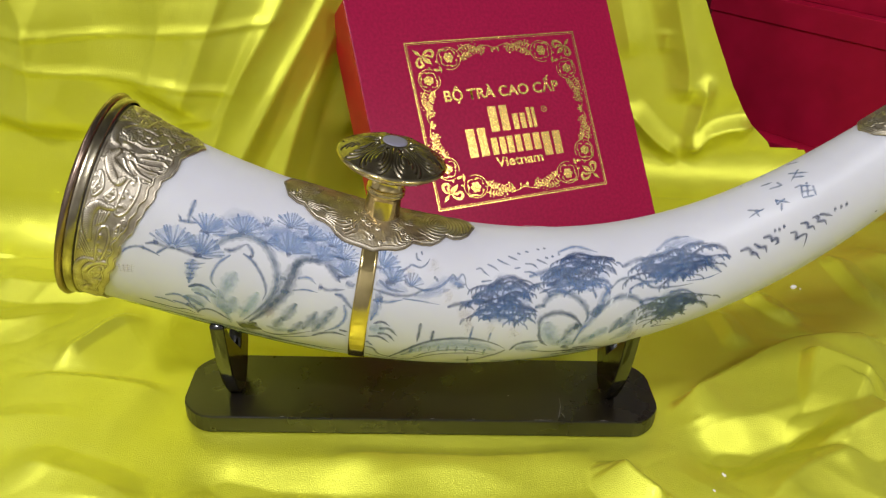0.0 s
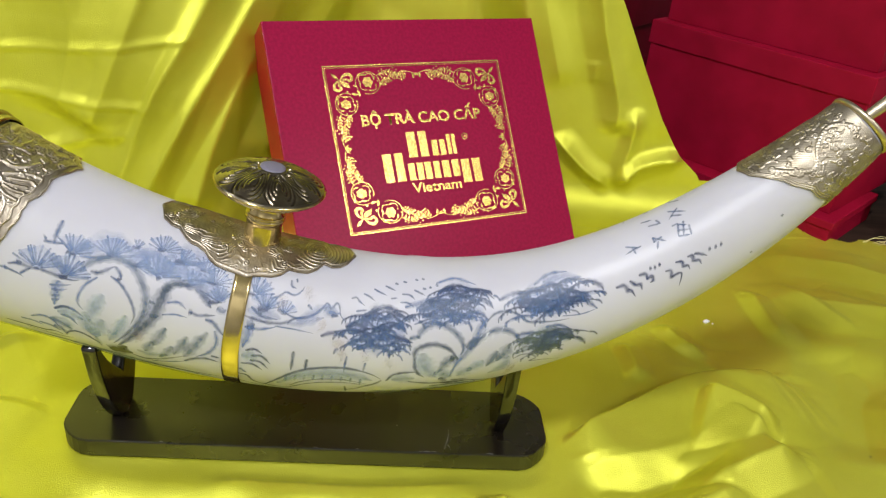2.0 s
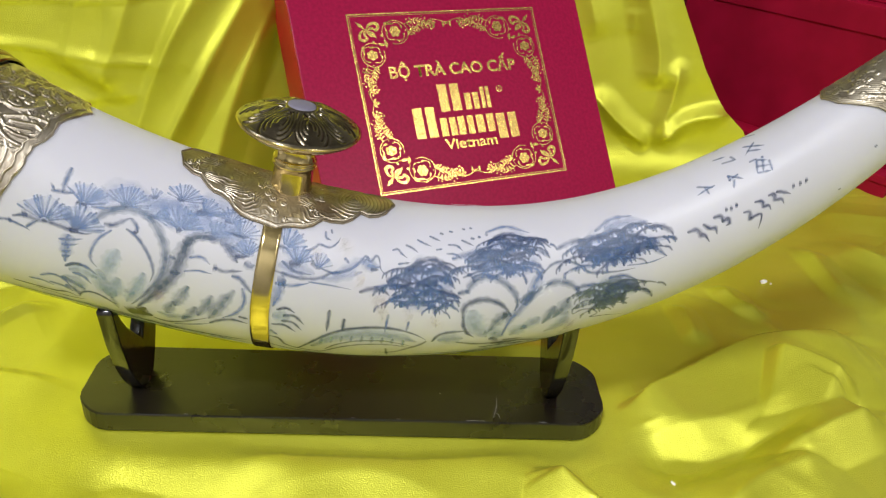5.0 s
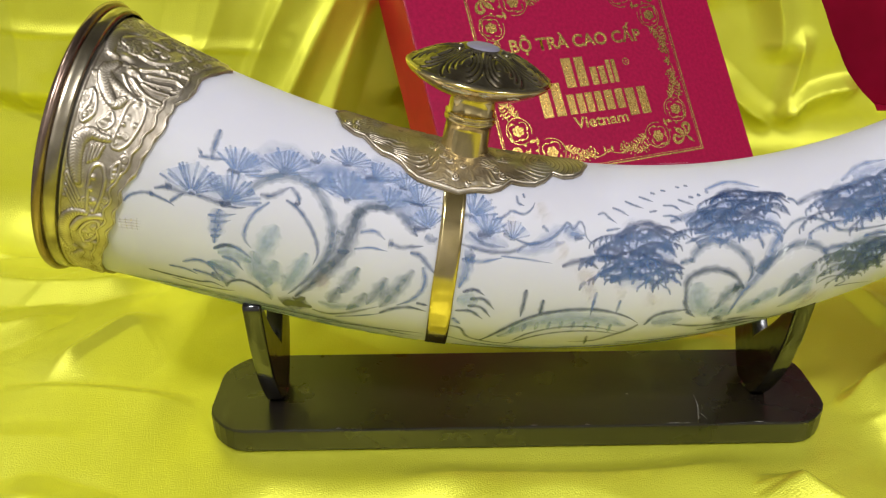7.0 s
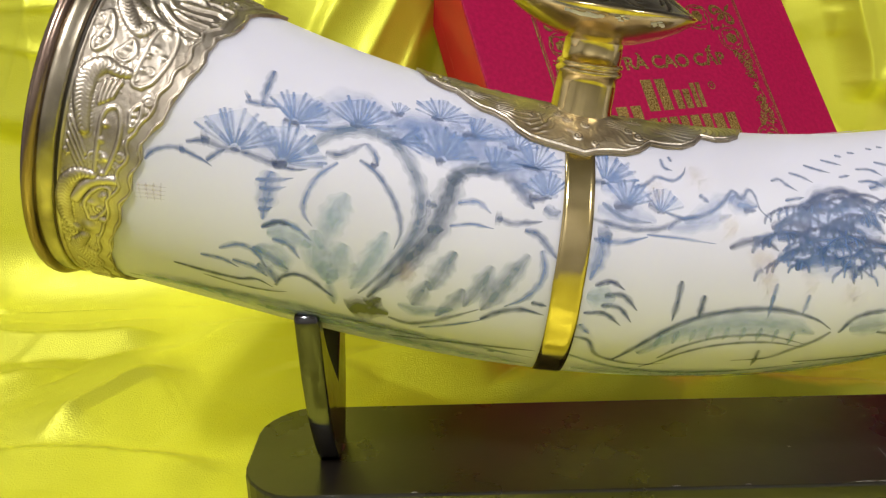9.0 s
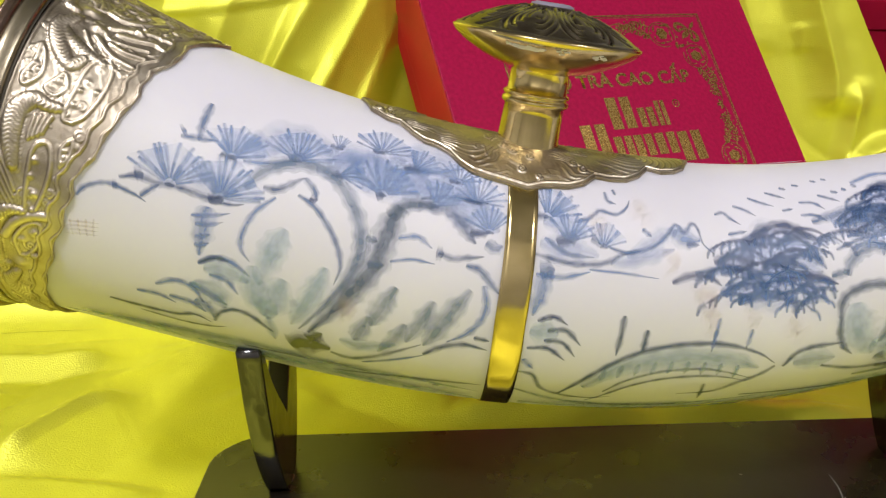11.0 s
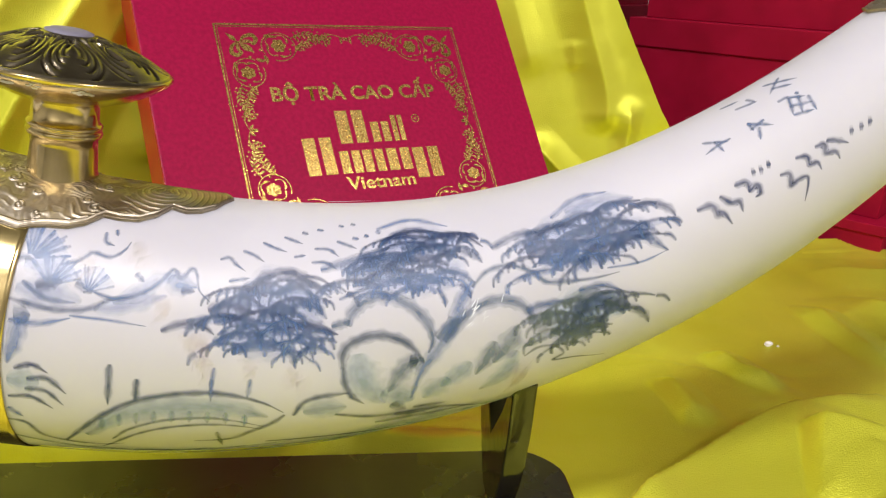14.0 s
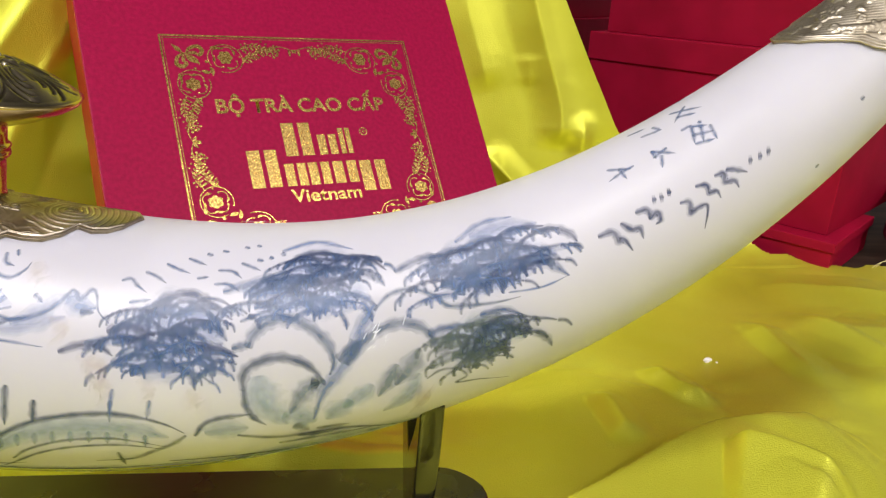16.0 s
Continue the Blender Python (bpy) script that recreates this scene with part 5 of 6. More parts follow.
brush("gwash", 6.9, (-126.8, 6.4), (-128.3, -1.8), (-131.6, -11.8), (-134.5, -19.9))
finish()
begin("painted_great_rock")
brush("gwash", 6.9, (-153.6, 0.1), (-150.2, -10.4), (-144.3, -19.1))
finish()
begin("painted_great_rock")
brush("gwash", 4.7, (-144.9, -15.9), (-140.0, -16.5))
finish()
begin("painted_great_rock")
brush("gwash", 3.3, (-143.5, -18.8), (-139.0, -30.3))
finish()
begin("painted_dark_trunk")
brush("slate", 7.2, (-102.9, 34.0), (-106.2, 26.0), (-107.5, 17.9), (-109.8, 9.1), (-115.4, -0.9), (-121.8, -11.6), (-127.7, -21.8))
brush("moss", 9.0, (-133.0, -31.8), (-126.8, -28.2), (-118.0, -28.4))
brush("moss", 4.7, (-127.1, -25.5), (-122.4, -20.7))
brush("slate", 4.5, (-107.0, 29.4), (-103.8, 33.8), (-96.9, 36.7), (-88.5, 37.6))
brush("dark", 4.5, (-96.8, 36.2), (-86.3, 37.2), (-78.6, 33.8), (-74.3, 29.4), (-71.0, 26.6))
brush("grey", 2.2, (-114.4, 20.4), (-109.8, 19.9))
brush("grey", 2.0, (-111.7, 11.2), (-105.2, 12.2))
finish()
begin("painted_second_rock")
brush("pale", 2.0, (-102.0, 22.8), (-94.4, 24.8), (-88.0, 21.7))
finish()
begin("painted_second_rock")
brush("pale", 1.3, (-103.4, 14.0), (-94.9, 16.4), (-85.8, 16.5))
finish()
begin("painted_second_rock")
brush("dark", 2.0, (-85.3, 20.7), (-79.5, 19.7), (-72.9, 21.1), (-66.8, 22.5))
finish()
begin("painted_second_rock")
brush("dark", 3.6, (-86.2, 20.6), (-83.0, 20.7))
finish()
begin("painted_second_rock")
brush("mid", 2.5, (-73.5, 18.3), (-67.5, 17.2), (-62.1, 12.7), (-58.4, 9.7))
finish()
begin("painted_second_rock")
brush("pale", 2.5, (-65.2, 12.0), (-62.8, 5.1), (-63.9, -1.9), (-68.9, -8.4), (-75.1, -12.7))
finish()
begin("painted_second_rock")
brush("mid", 3.6, (-66.9, 27.7), (-63.0, 26.3), (-59.8, 27.6))
finish()
begin("painted_second_rock")
brush("gleaf", 6.4, (-98.7, 5.3), (-101.7, -1.1), (-103.8, -7.5), (-105.1, -12.1))
finish()
begin("painted_second_rock")
brush("gleaf", 5.6, (-106.7, -8.2), (-108.6, -16.6), (-110.1, -20.5))
finish()
begin("painted_second_rock")
brush("gleaf", 5.1, (-92.5, -8.3), (-94.6, -15.7), (-100.2, -24.0))
finish()
begin("painted_second_rock")
brush("gleaf", 5.9, (-83.3, 2.9), (-86.3, -6.0), (-90.5, -16.4))
finish()
begin("painted_second_rock")
brush("gleaf", 6.4, (-69.8, 9.6), (-75.2, 0.8), (-80.2, -9.8), (-83.7, -16.5))
finish()
begin("painted_second_rock")
brush("gwash", 4.7, (-115.6, -21.6), (-106.6, -22.7), (-94.1, -18.5))
finish()
begin("painted_second_rock")
brush("moss2", 2.1, (-117.7, -30.1), (-109.7, -31.4), (-101.4, -27.6), (-93.4, -22.0), (-84.5, -16.1))
finish()
begin("painted_second_rock")
brush("pale", 1.4, (-105.1, -32.6), (-92.6, -26.6), (-82.0, -21.0))
finish()
begin("painted_second_rock")
brush("slate", 2.3, (-82.9, -20.9), (-76.7, -15.8), (-68.4, -12.8), (-58.8, -13.8))
finish()
begin("painted_second_rock")
brush("slate", 1.8, (-65.1, -9.0), (-58.7, -9.5))
finish()
begin("painted_waterline")
brush("moss2", 1.5, (-115.1, -44.3), (-90.7, -39.0), (-68.4, -36.3), (-56.8, -35.3))
finish()
begin("painted_waterline")
brush("gwash", 4.6, (-222.6, -52.1), (-189.1, -44.0), (-153.3, -38.4), (-113.3, -38.8), (-86.2, -38.7), (-56.9, -41.9))
finish()
begin("painted_waterline")
brush("moss2", 1.5, (-75.6, -41.4), (-72.6, -41.4))
finish()
begin("painted_waterline")
brush("slate", 1.7, (-202.5, -31.4), (-190.7, -31.3), (-177.6, -30.4), (-170.2, -27.8), (-163.4, -29.8))
finish()
begin("painted_waterline")
brush("moss2", 1.2, (-190.7, -33.6), (-175.4, -34.0), (-164.5, -32.6), (-157.7, -30.2))
finish()
begin("painted_waterline")
brush("slate", 1.9, (-162.6, -28.4), (-161.0, -23.1), (-156.0, -19.8), (-149.4, -20.9), (-143.6, -24.3), (-140.3, -26.1))
finish()
begin("painted_reed_bed")
brush("pale", 1.9, (-192.5, -23.1), (-184.5, -22.3), (-177.6, -24.1))
brush("pale", 2.1, (-186.0, -17.9), (-179.2, -13.9), (-172.3, -15.1), (-167.3, -20.4))
brush("pale", 2.6, (-174.0, -13.2), (-166.2, -15.6), (-159.0, -18.5))
brush("pale", 2.1, (-172.5, -4.7), (-167.1, -0.8), (-160.3, -1.0), (-153.2, -4.2))
brush("pale", 2.1, (-167.7, -7.7), (-161.3, -8.1), (-155.7, -12.6))
brush("pale", 3.4, (-171.0, -20.0), (-165.9, -21.6), (-162.8, -26.7))
brush("pale", 2.4, (-180.4, -21.3), (-171.8, -21.8), (-166.2, -24.8))
brush("gwash", 8.0, (-173.0, -12.8), (-164.2, -14.9), (-159.2, -20.0))
brush("gwash", 6.9, (-170.1, -6.0), (-162.0, -4.6), (-153.1, -6.5))
brush("slate", 1.6, (-172.2, -4.2), (-167.0, -1.0), (-161.8, -0.8))
finish()
begin("painted_far_branch")
brush("dark", 2.0, (-46.2, 26.7), (-37.0, 25.5), (-27.8, 25.0), (-16.5, 26.6), (-9.4, 30.3), (-2.5, 32.1))
finish()
begin("painted_far_branch")
brush("pale", 2.0, (-45.0, 19.4), (-33.9, 19.4), (-22.5, 22.6))
finish()
begin("painted_far_branch")
brush("mid", 1.6, (-29.8, 41.6), (-24.1, 43.6), (-20.7, 46.2), (-18.4, 48.0), (-11.0, 47.1), (-6.3, 50.8), (-4.4, 54.8))
finish()
begin("painted_far_branch")
brush("mid", 1.6, (-15.6, 57.7), (-14.6, 53.3), (-10.8, 52.0))
finish()
begin("painted_far_branch")
brush("mid", 1.4, (-11.7, 59.6), (-10.5, 56.5))
finish()
begin("painted_far_branch")
brush("pale", 1.1, (-23.1, 23.4), (-9.3, 23.3), (6.4, 22.1))
finish()
begin("painted_far_branch")
brush("ink", 4.0, (-37.4, 32.1), (-32.4, 34.3), (-27.6, 35.2))
finish()
begin("painted_far_branch")
brush("dark", 2.7, (-22.6, 35.8), (-17.1, 33.0))
finish()
begin("painted_far_branch")
brush("dark", 2.7, (-46.8, 41.6), (-41.3, 42.1))
finish()
begin("painted_far_branch")
brush("pale", 4.9, (-41.2, 20.2), (-41.9, 12.8), (-44.0, 3.5))
finish()
begin("painted_far_branch")
brush("wash", 8.9, (-44.6, 31.0), (-33.1, 30.6), (-19.1, 29.1))
finish()
begin("painted_far_branch")
brush("wash", 7.6, (-43.7, 39.8), (-31.9, 39.4), (-24.5, 36.0))
finish()
begin("painted_far_branch")
brush("mid", 1.8, (-42.7, 33.5), (-32.8, 28.5), (-21.3, 28.2))
finish()
begin("painted_far_branch")
brush("mid", 5.8, (-43.4, 20.5), (-37.4, 22.1))
finish()
begin("painted_far_hill")
brush("wash", 5.4, (-7.5, 30.1), (2.9, 35.0), (9.3, 40.1), (16.1, 42.5))
brush("pale", 5.8, (13.6, 41.4), (18.5, 38.9), (25.3, 38.3))
brush("mid", 1.6, (-19.6, 34.4), (-7.6, 31.4), (4.1, 34.6), (10.7, 39.7), (15.2, 44.6), (18.6, 41.5), (22.6, 45.7), (25.0, 43.1), (26.3, 37.2), (31.0, 32.5))
brush("mid", 1.8, (-0.0, 41.8), (3.9, 38.7))
brush("wash", 4.9, (-14.2, 26.4), (-0.4, 29.4), (13.7, 34.2))
brush("dark", 2.2, (19.0, 36.6), (24.8, 36.4))
finish()
begin("painted_shore_grass")
brush("ink", 1.8, (-41.6, 1.8), (-35.4, 4.0), (-29.2, 1.3))
brush("slate", 2.0, (-36.9, -1.9), (-29.4, -1.1), (-22.7, -7.0))
brush("slate", 1.8, (-37.6, -6.1), (-30.0, -6.5), (-24.0, -12.5))
brush("slate", 1.8, (-43.7, -10.3), (-35.1, -9.7), (-27.8, -14.6))
brush("pale", 2.1, (-44.3, -15.9), (-39.1, -20.4))
brush("gwash", 8.1, (-44.0, -2.8), (-37.9, -3.0), (-32.3, -2.8))
finish()
begin("painted_bridge")
brush("gwash", 8.0, (-17.5, -29.9), (-1.9, -15.7), (20.0, -11.2), (40.4, -13.5), (51.6, -18.9))
brush("slate", 2.1, (-26.0, -36.0), (-18.8, -25.9), (-10.6, -16.6), (2.0, -8.7), (17.4, -4.9), (30.8, -4.5), (42.3, -6.9), (51.6, -11.4), (57.8, -17.0))
brush("moss2", 1.4, (-8.5, -32.8), (-1.3, -24.6), (11.6, -18.9), (27.1, -17.5), (38.5, -20.0), (49.3, -25.1))
brush("moss2", 1.4, (-13.6, -41.9), (-0.9, -29.5), (12.0, -23.5), (27.4, -21.7), (38.8, -23.4), (48.1, -27.0))
brush("moss2", 1.9, (58.1, -18.5), (52.4, -23.6), (43.8, -28.6), (35.2, -33.9), (21.8, -34.6))
brush("gwash", 1.9, (-10.6, -17.5), (-11.4, -25.2))
brush("gwash", 1.9, (-4.1, -15.6), (-4.9, -23.0))
brush("gwash", 1.9, (2.4, -14.3), (1.6, -21.4))
brush("gwash", 1.9, (9.0, -13.4), (8.2, -20.4))
brush("gwash", 1.9, (15.7, -13.0), (14.8, -20.0))
brush("gwash", 1.9, (22.4, -13.0), (21.5, -20.1))
brush("gwash", 1.9, (29.1, -13.6), (28.3, -20.8))
brush("gwash", 1.9, (35.9, -14.7), (35.1, -22.1))
brush("gwash", 1.9, (42.8, -16.3), (42.0, -24.2))
brush("slate", 2.3, (-6.7, 6.9), (-7.8, -10.8))
brush("slate", 2.3, (3.3, 1.5), (2.5, -8.7))
brush("pale", 1.6, (32.9, 6.7), (30.8, -3.7))
brush("pale", 1.6, (46.6, 1.3), (44.6, -7.6))
brush("pale", 1.4, (31.7, 1.9), (30.6, -8.6))
brush("moss2", 1.7, (-45.9, -22.5), (-38.5, -24.1), (-33.8, -32.3), (-24.8, -37.0), (-13.7, -39.0), (-4.5, -36.9))
brush("moss2", 1.5, (31.2, -27.1), (31.8, -41.1))
brush("gwash", 3.5, (-44.6, -34.6), (-22.4, -43.6), (4.7, -47.9), (34.1, -46.3), (58.9, -42.8))
finish()
begin("painted_flock")
brush("mid", 1.4, (34.0, 50.6), (37.9, 51.7), (40.7, 49.0), (45.2, 45.7))
brush("mid", 1.4, (43.5, 55.4), (48.4, 53.5), (53.1, 50.2))
brush("mid", 1.4, (52.0, 60.2), (56.9, 57.7), (63.0, 55.3))
brush("mid", 1.4, (61.4, 63.6), (65.5, 61.8), (69.9, 59.8))
brush("mid", 1.7, (69.5, 66.7), (72.5, 65.5))
brush("mid", 1.5, (76.4, 68.7), (79.7, 67.8))
brush("mid", 1.5, (86.4, 71.4), (89.1, 70.3))
brush("mid", 1.5, (92.1, 72.4), (94.5, 71.3))
brush("mid", 1.2, (65.9, 52.8), (71.3, 53.6))
brush("mid", 1.4, (75.1, 57.0), (81.5, 56.4), (85.8, 52.4))
brush("mid", 1.4, (85.3, 61.0), (89.9, 58.6), (94.1, 56.2))
brush("mid", 1.7, (92.4, 62.7), (95.6, 61.7))
brush("mid", 1.7, (98.1, 64.1), (100.1, 62.7))
brush("mid", 2.0, (104.0, 66.7), (105.3, 64.0))
brush("mid", 1.4, (73.6, 50.0), (80.0, 49.7), (84.4, 46.3))
brush("mid", 1.4, (38.3, 41.2), (47.2, 42.9))
finish()
begin("painted_near_tree")
brush("wash", 13.6, (32.8, 28.2), (47.2, 29.4), (66.6, 28.9), (76.8, 23.4))
brush("wash", 11.4, (42.8, 35.3), (57.9, 38.9), (77.1, 34.4))
brush("wash", 9.0, (34.9, 18.1), (51.3, 15.5), (65.3, 13.6))
brush("wash", 7.7, (42.2, 24.9), (61.1, 22.1), (80.0, 19.5))
brush("ink", 3.7, (48.1, 39.9), (56.1, 44.3), (65.1, 45.2), (72.0, 41.0), (81.2, 36.4))
brush("dark", 3.6, (40.3, 35.0), (50.3, 37.5), (60.1, 36.4))
brush("dark", 3.0, (62.9, 38.8), (73.0, 39.5), (81.4, 33.6))
brush("ink", 3.8, (30.4, 29.1), (40.1, 31.7), (49.5, 28.0))
brush("dark", 3.6, (51.9, 27.1), (61.8, 29.6), (69.2, 25.9))
brush("mid", 3.2, (64.6, 32.6), (74.1, 30.4), (78.7, 24.7))
brush("ink", 2.7, (12.1, 20.7), (19.7, 23.6), (27.9, 23.4), (33.1, 19.9))
brush("dark", 2.9, (32.7, 24.8), (42.3, 26.7), (51.7, 24.8))
brush("mid", 3.1, (32.6, 16.8), (39.7, 20.1), (49.5, 18.8))
brush("ink", 3.4, (56.3, 20.9), (66.0, 23.0), (75.4, 21.1), (82.7, 17.7))
brush("mid", 2.9, (39.6, 13.1), (51.3, 15.3), (61.0, 12.9))
brush("mid", 2.3, (59.7, 15.1), (63.5, 10.1), (64.5, 4.5))
brush("mid", 1.8, (67.4, 17.0), (70.9, 12.4), (71.8, 7.6))
brush("dark", 1.8, (44.3, 38.9), (53.4, 42.7), (58.6, 44.0))
brush("mid", 2.1, (65.7, 19.5), (75.0, 16.3), (77.1, 13.7))
brush("mid", 1.8, (22.0, 24.6), (30.3, 26.6), (37.5, 27.1))
finish()
begin("painted_upper_tree")
brush("wash", 14.1, (86.1, 45.2), (108.4, 48.9), (127.8, 44.7), (139.8, 35.0))
brush("wash", 11.5, (106.3, 56.8), (121.8, 59.3), (139.1, 54.0))
brush("pale", 2.4, (103.9, 67.4), (119.9, 72.3), (136.5, 64.0))
brush("wash", 8.4, (93.1, 39.4), (112.2, 37.3), (135.6, 31.8))
brush("ink", 2.6, (103.7, 56.1), (114.3, 64.0), (123.4, 63.8), (132.5, 58.8))
brush("ink", 2.4, (126.9, 59.2), (137.2, 59.0), (144.3, 54.8), (149.3, 47.9))
brush("dark", 3.6, (113.7, 53.8), (124.1, 56.2), (134.1, 50.8))
brush("dark", 2.8, (128.1, 47.3), (138.3, 48.6), (145.1, 44.0), (147.3, 39.8))
brush("mid", 3.3, (77.5, 46.1), (88.6, 49.4), (98.5, 51.4), (106.4, 49.7))
brush("dark", 4.0, (98.4, 48.2), (110.9, 49.2), (121.0, 45.8))
brush("mid", 4.5, (88.4, 43.4), (103.2, 45.2), (118.1, 42.0))
brush("ink", 3.8, (113.3, 47.8), (125.6, 46.5), (132.8, 41.9))
brush("mid", 3.3, (90.6, 38.1), (102.8, 39.6), (117.1, 38.0), (129.2, 34.2))
brush("mid", 2.6, (127.2, 40.4), (136.5, 37.2), (142.2, 31.0))
brush("mid", 1.6, (84.4, 32.5), (90.4, 34.6), (97.7, 36.4), (107.8, 36.6))
brush("mid", 1.9, (126.0, 32.4), (128.0, 26.6), (127.8, 22.6))
brush("mid", 1.9, (135.6, 31.8), (138.5, 28.0), (138.9, 24.1))
brush("ink", 1.9, (114.2, 62.8), (129.4, 58.0), (139.6, 57.4))
brush("dark", 2.4, (93.5, 50.3), (101.1, 53.2), (108.8, 55.6))
finish()
begin("painted_right_tree")
brush("wash", 14.6, (162.5, 43.8), (181.9, 41.7), (200.9, 38.7), (218.5, 28.0))
brush("wash", 10.8, (170.7, 36.3), (188.8, 30.6), (209.1, 25.1))
brush("pale", 2.4, (181.3, 54.3), (194.6, 62.0), (208.1, 59.4))
brush("wash", 7.2, (187.9, 55.3), (200.5, 54.9), (216.6, 49.4))
brush("dark", 3.1, (152.5, 46.1), (161.1, 49.2), (168.8, 50.0), (176.3, 47.3))
brush("dark", 3.5, (168.4, 47.8), (178.8, 49.4), (188.9, 47.3))
brush("mid", 2.9, (180.7, 48.7), (191.9, 51.0), (199.6, 47.9))
brush("ink", 2.6, (198.9, 49.0), (209.2, 49.9), (218.6, 46.1))
brush("ink", 2.9, (212.9, 45.4), (221.8, 42.1), (226.9, 35.0), (228.0, 29.5))
brush("dark", 3.6, (194.9, 43.7), (204.2, 41.5), (212.5, 34.7))
brush("dark", 4.0, (184.4, 41.6), (196.0, 38.7), (206.2, 31.7), (214.4, 25.0))
brush("ink", 4.0, (166.3, 38.8), (176.2, 39.0), (187.1, 31.6))
brush("ink", 3.5, (188.6, 30.0), (198.3, 29.9), (207.4, 26.0))
brush("mid", 3.1, (206.1, 31.4), (214.0, 25.2), (219.8, 13.9))
brush("mid", 3.3, (169.9, 33.2), (181.1, 29.2), (190.6, 26.6))
brush("mid", 2.6, (185.8, 28.7), (187.3, 23.3), (187.4, 20.1))
brush("pale", 0.9, (195.1, 18.5), (208.4, 14.4), (219.2, 14.3))
finish()
begin("painted_round_rock")
brush("grey", 4.0, (87.0, 20.9), (89.9, 27.2), (97.3, 31.4), (106.7, 31.0), (114.3, 25.5), (119.0, 17.8), (120.2, 9.4), (117.6, 3.3))
finish()
begin("painted_round_rock")
brush("slate", 3.3, (82.8, 2.3), (84.1, 10.0), (88.6, 13.7), (97.9, 15.5), (106.6, 12.3), (112.5, 5.7), (115.0, -1.4))
finish()
begin("painted_round_rock")
brush("slate", 2.2, (83.1, 2.8), (82.9, -5.7), (85.2, -12.7), (89.3, -18.1))
finish()
begin("painted_round_rock")
brush("gwash", 11.0, (89.4, 8.5), (89.7, 0.4), (91.9, -9.1), (97.5, -19.8))
finish()
begin("painted_round_rock")
brush("gleaf", 6.2, (115.4, 0.9), (109.8, -0.1), (104.6, -4.8), (99.3, -13.4))
finish()
begin("painted_round_rock")
brush("ink2", 4.3, (109.5, 1.2), (113.0, 0.3))
finish()
begin("painted_round_rock")
brush("moss2", 3.5, (99.5, -21.4), (104.9, -27.5))
finish()
begin("painted_round_rock")
brush("gwash", 8.8, (96.1, -13.6), (104.4, -18.1), (108.4, -21.8))
finish()
begin("painted_round_rock")
brush("pale", 4.2, (140.9, 31.9), (133.9, 22.6), (127.6, 11.0), (121.3, 3.5), (112.9, -6.5), (107.5, -20.1))
finish()
begin("painted_round_rock")
brush("grey", 3.7, (124.6, 6.9), (132.5, 14.7), (140.4, 19.5), (150.1, 20.4), (157.4, 15.7), (160.8, 8.4), (160.5, 1.6))
finish()
begin("painted_round_rock")
brush("grey", 4.2, (122.2, 9.0), (128.1, 13.6), (132.7, 16.0))
finish()
begin("painted_round_rock")
brush("grey", 1.9, (140.4, 29.2), (148.3, 35.2), (158.1, 35.3), (166.4, 28.7), (170.2, 22.6), (178.5, 19.2), (189.6, 15.9), (199.2, 14.1))
finish()
begin("painted_round_rock")
brush("grey", 2.8, (80.2, 21.3), (84.9, 22.3), (88.1, 22.9))
finish()
begin("painted_round_rock")
brush("gleaf", 6.6, (154.5, 5.3), (149.2, -2.8), (141.8, -10.9))
finish()
begin("painted_round_rock")
brush("gleaf", 5.7, (144.3, 1.0), (140.3, -6.0), (134.2, -15.1))
finish()
begin("painted_round_rock")
brush("gwash", 6.2, (133.3, -6.6), (127.9, -11.6), (119.9, -16.8))
finish()
begin("painted_round_rock")
brush("gwash", 7.3, (123.6, -12.9), (117.5, -17.4), (112.3, -22.1))
finish()
begin("painted_round_rock")
brush("gwash", 5.8, (152.0, -7.6), (145.0, -19.9), (134.4, -26.7))
finish()
begin("painted_green_tree")
brush("gwash", 12.3, (165.6, 4.8), (181.6, 2.6), (197.0, -8.6))
brush("gwash", 8.6, (166.2, -3.9), (177.1, -8.1), (186.1, -10.1))
brush("mid", 2.8, (159.5, 11.3), (167.2, 12.0), (176.6, 9.4))
brush("moss2", 3.5, (173.5, 8.6), (183.1, 9.1), (192.4, 6.2))
brush("slate", 3.8, (182.4, 5.9), (193.3, 2.1), (199.1, -6.2))
brush("moss2", 3.1, (160.3, 1.6), (169.6, 1.3), (179.1, -0.2))
brush("slate", 3.1, (175.1, -5.9), (184.7, -5.3), (188.1, -14.6))
brush("moss2", 2.7, (169.7, -10.3), (178.8, -11.3), (180.2, -19.8))
brush("moss2", 2.7, (190.4, -0.4), (198.5, -6.9), (203.3, -16.5), (204.3, -24.7))
brush("moss2", 1.9, (156.3, -6.8), (165.9, -5.5), (175.7, -5.4))
brush("moss2", 1.2, (154.2, -12.5), (160.4, -10.0), (166.9, -12.6), (169.5, -19.6), (165.0, -22.0), (174.2, -26.6), (185.4, -36.5))
brush("mid", 2.4, (181.6, 12.5), (190.8, 11.1), (197.5, 4.5))
brush("moss2", 1.7, (184.3, -6.9), (186.4, -13.3), (186.4, -19.6))
finish()
begin("painted_near_shore")
brush("moss2", 2.0, (77.3, -22.2), (93.9, -28.9), (120.3, -33.8), (147.3, -57.7))
brush("slate", 2.0, (61.3, -19.5), (65.5, -13.0), (71.3, -10.3), (79.0, -10.0), (84.5, -10.1))
brush("gwash", 7.9, (65.3, -17.9), (73.6, -17.3), (82.3, -17.8))
brush("moss2", 1.6, (48.4, -39.7), (74.2, -42.8), (104.9, -49.2), (136.5, -57.0))
brush("moss2", 2.0, (107.6, -27.2), (120.8, -29.7))
finish()
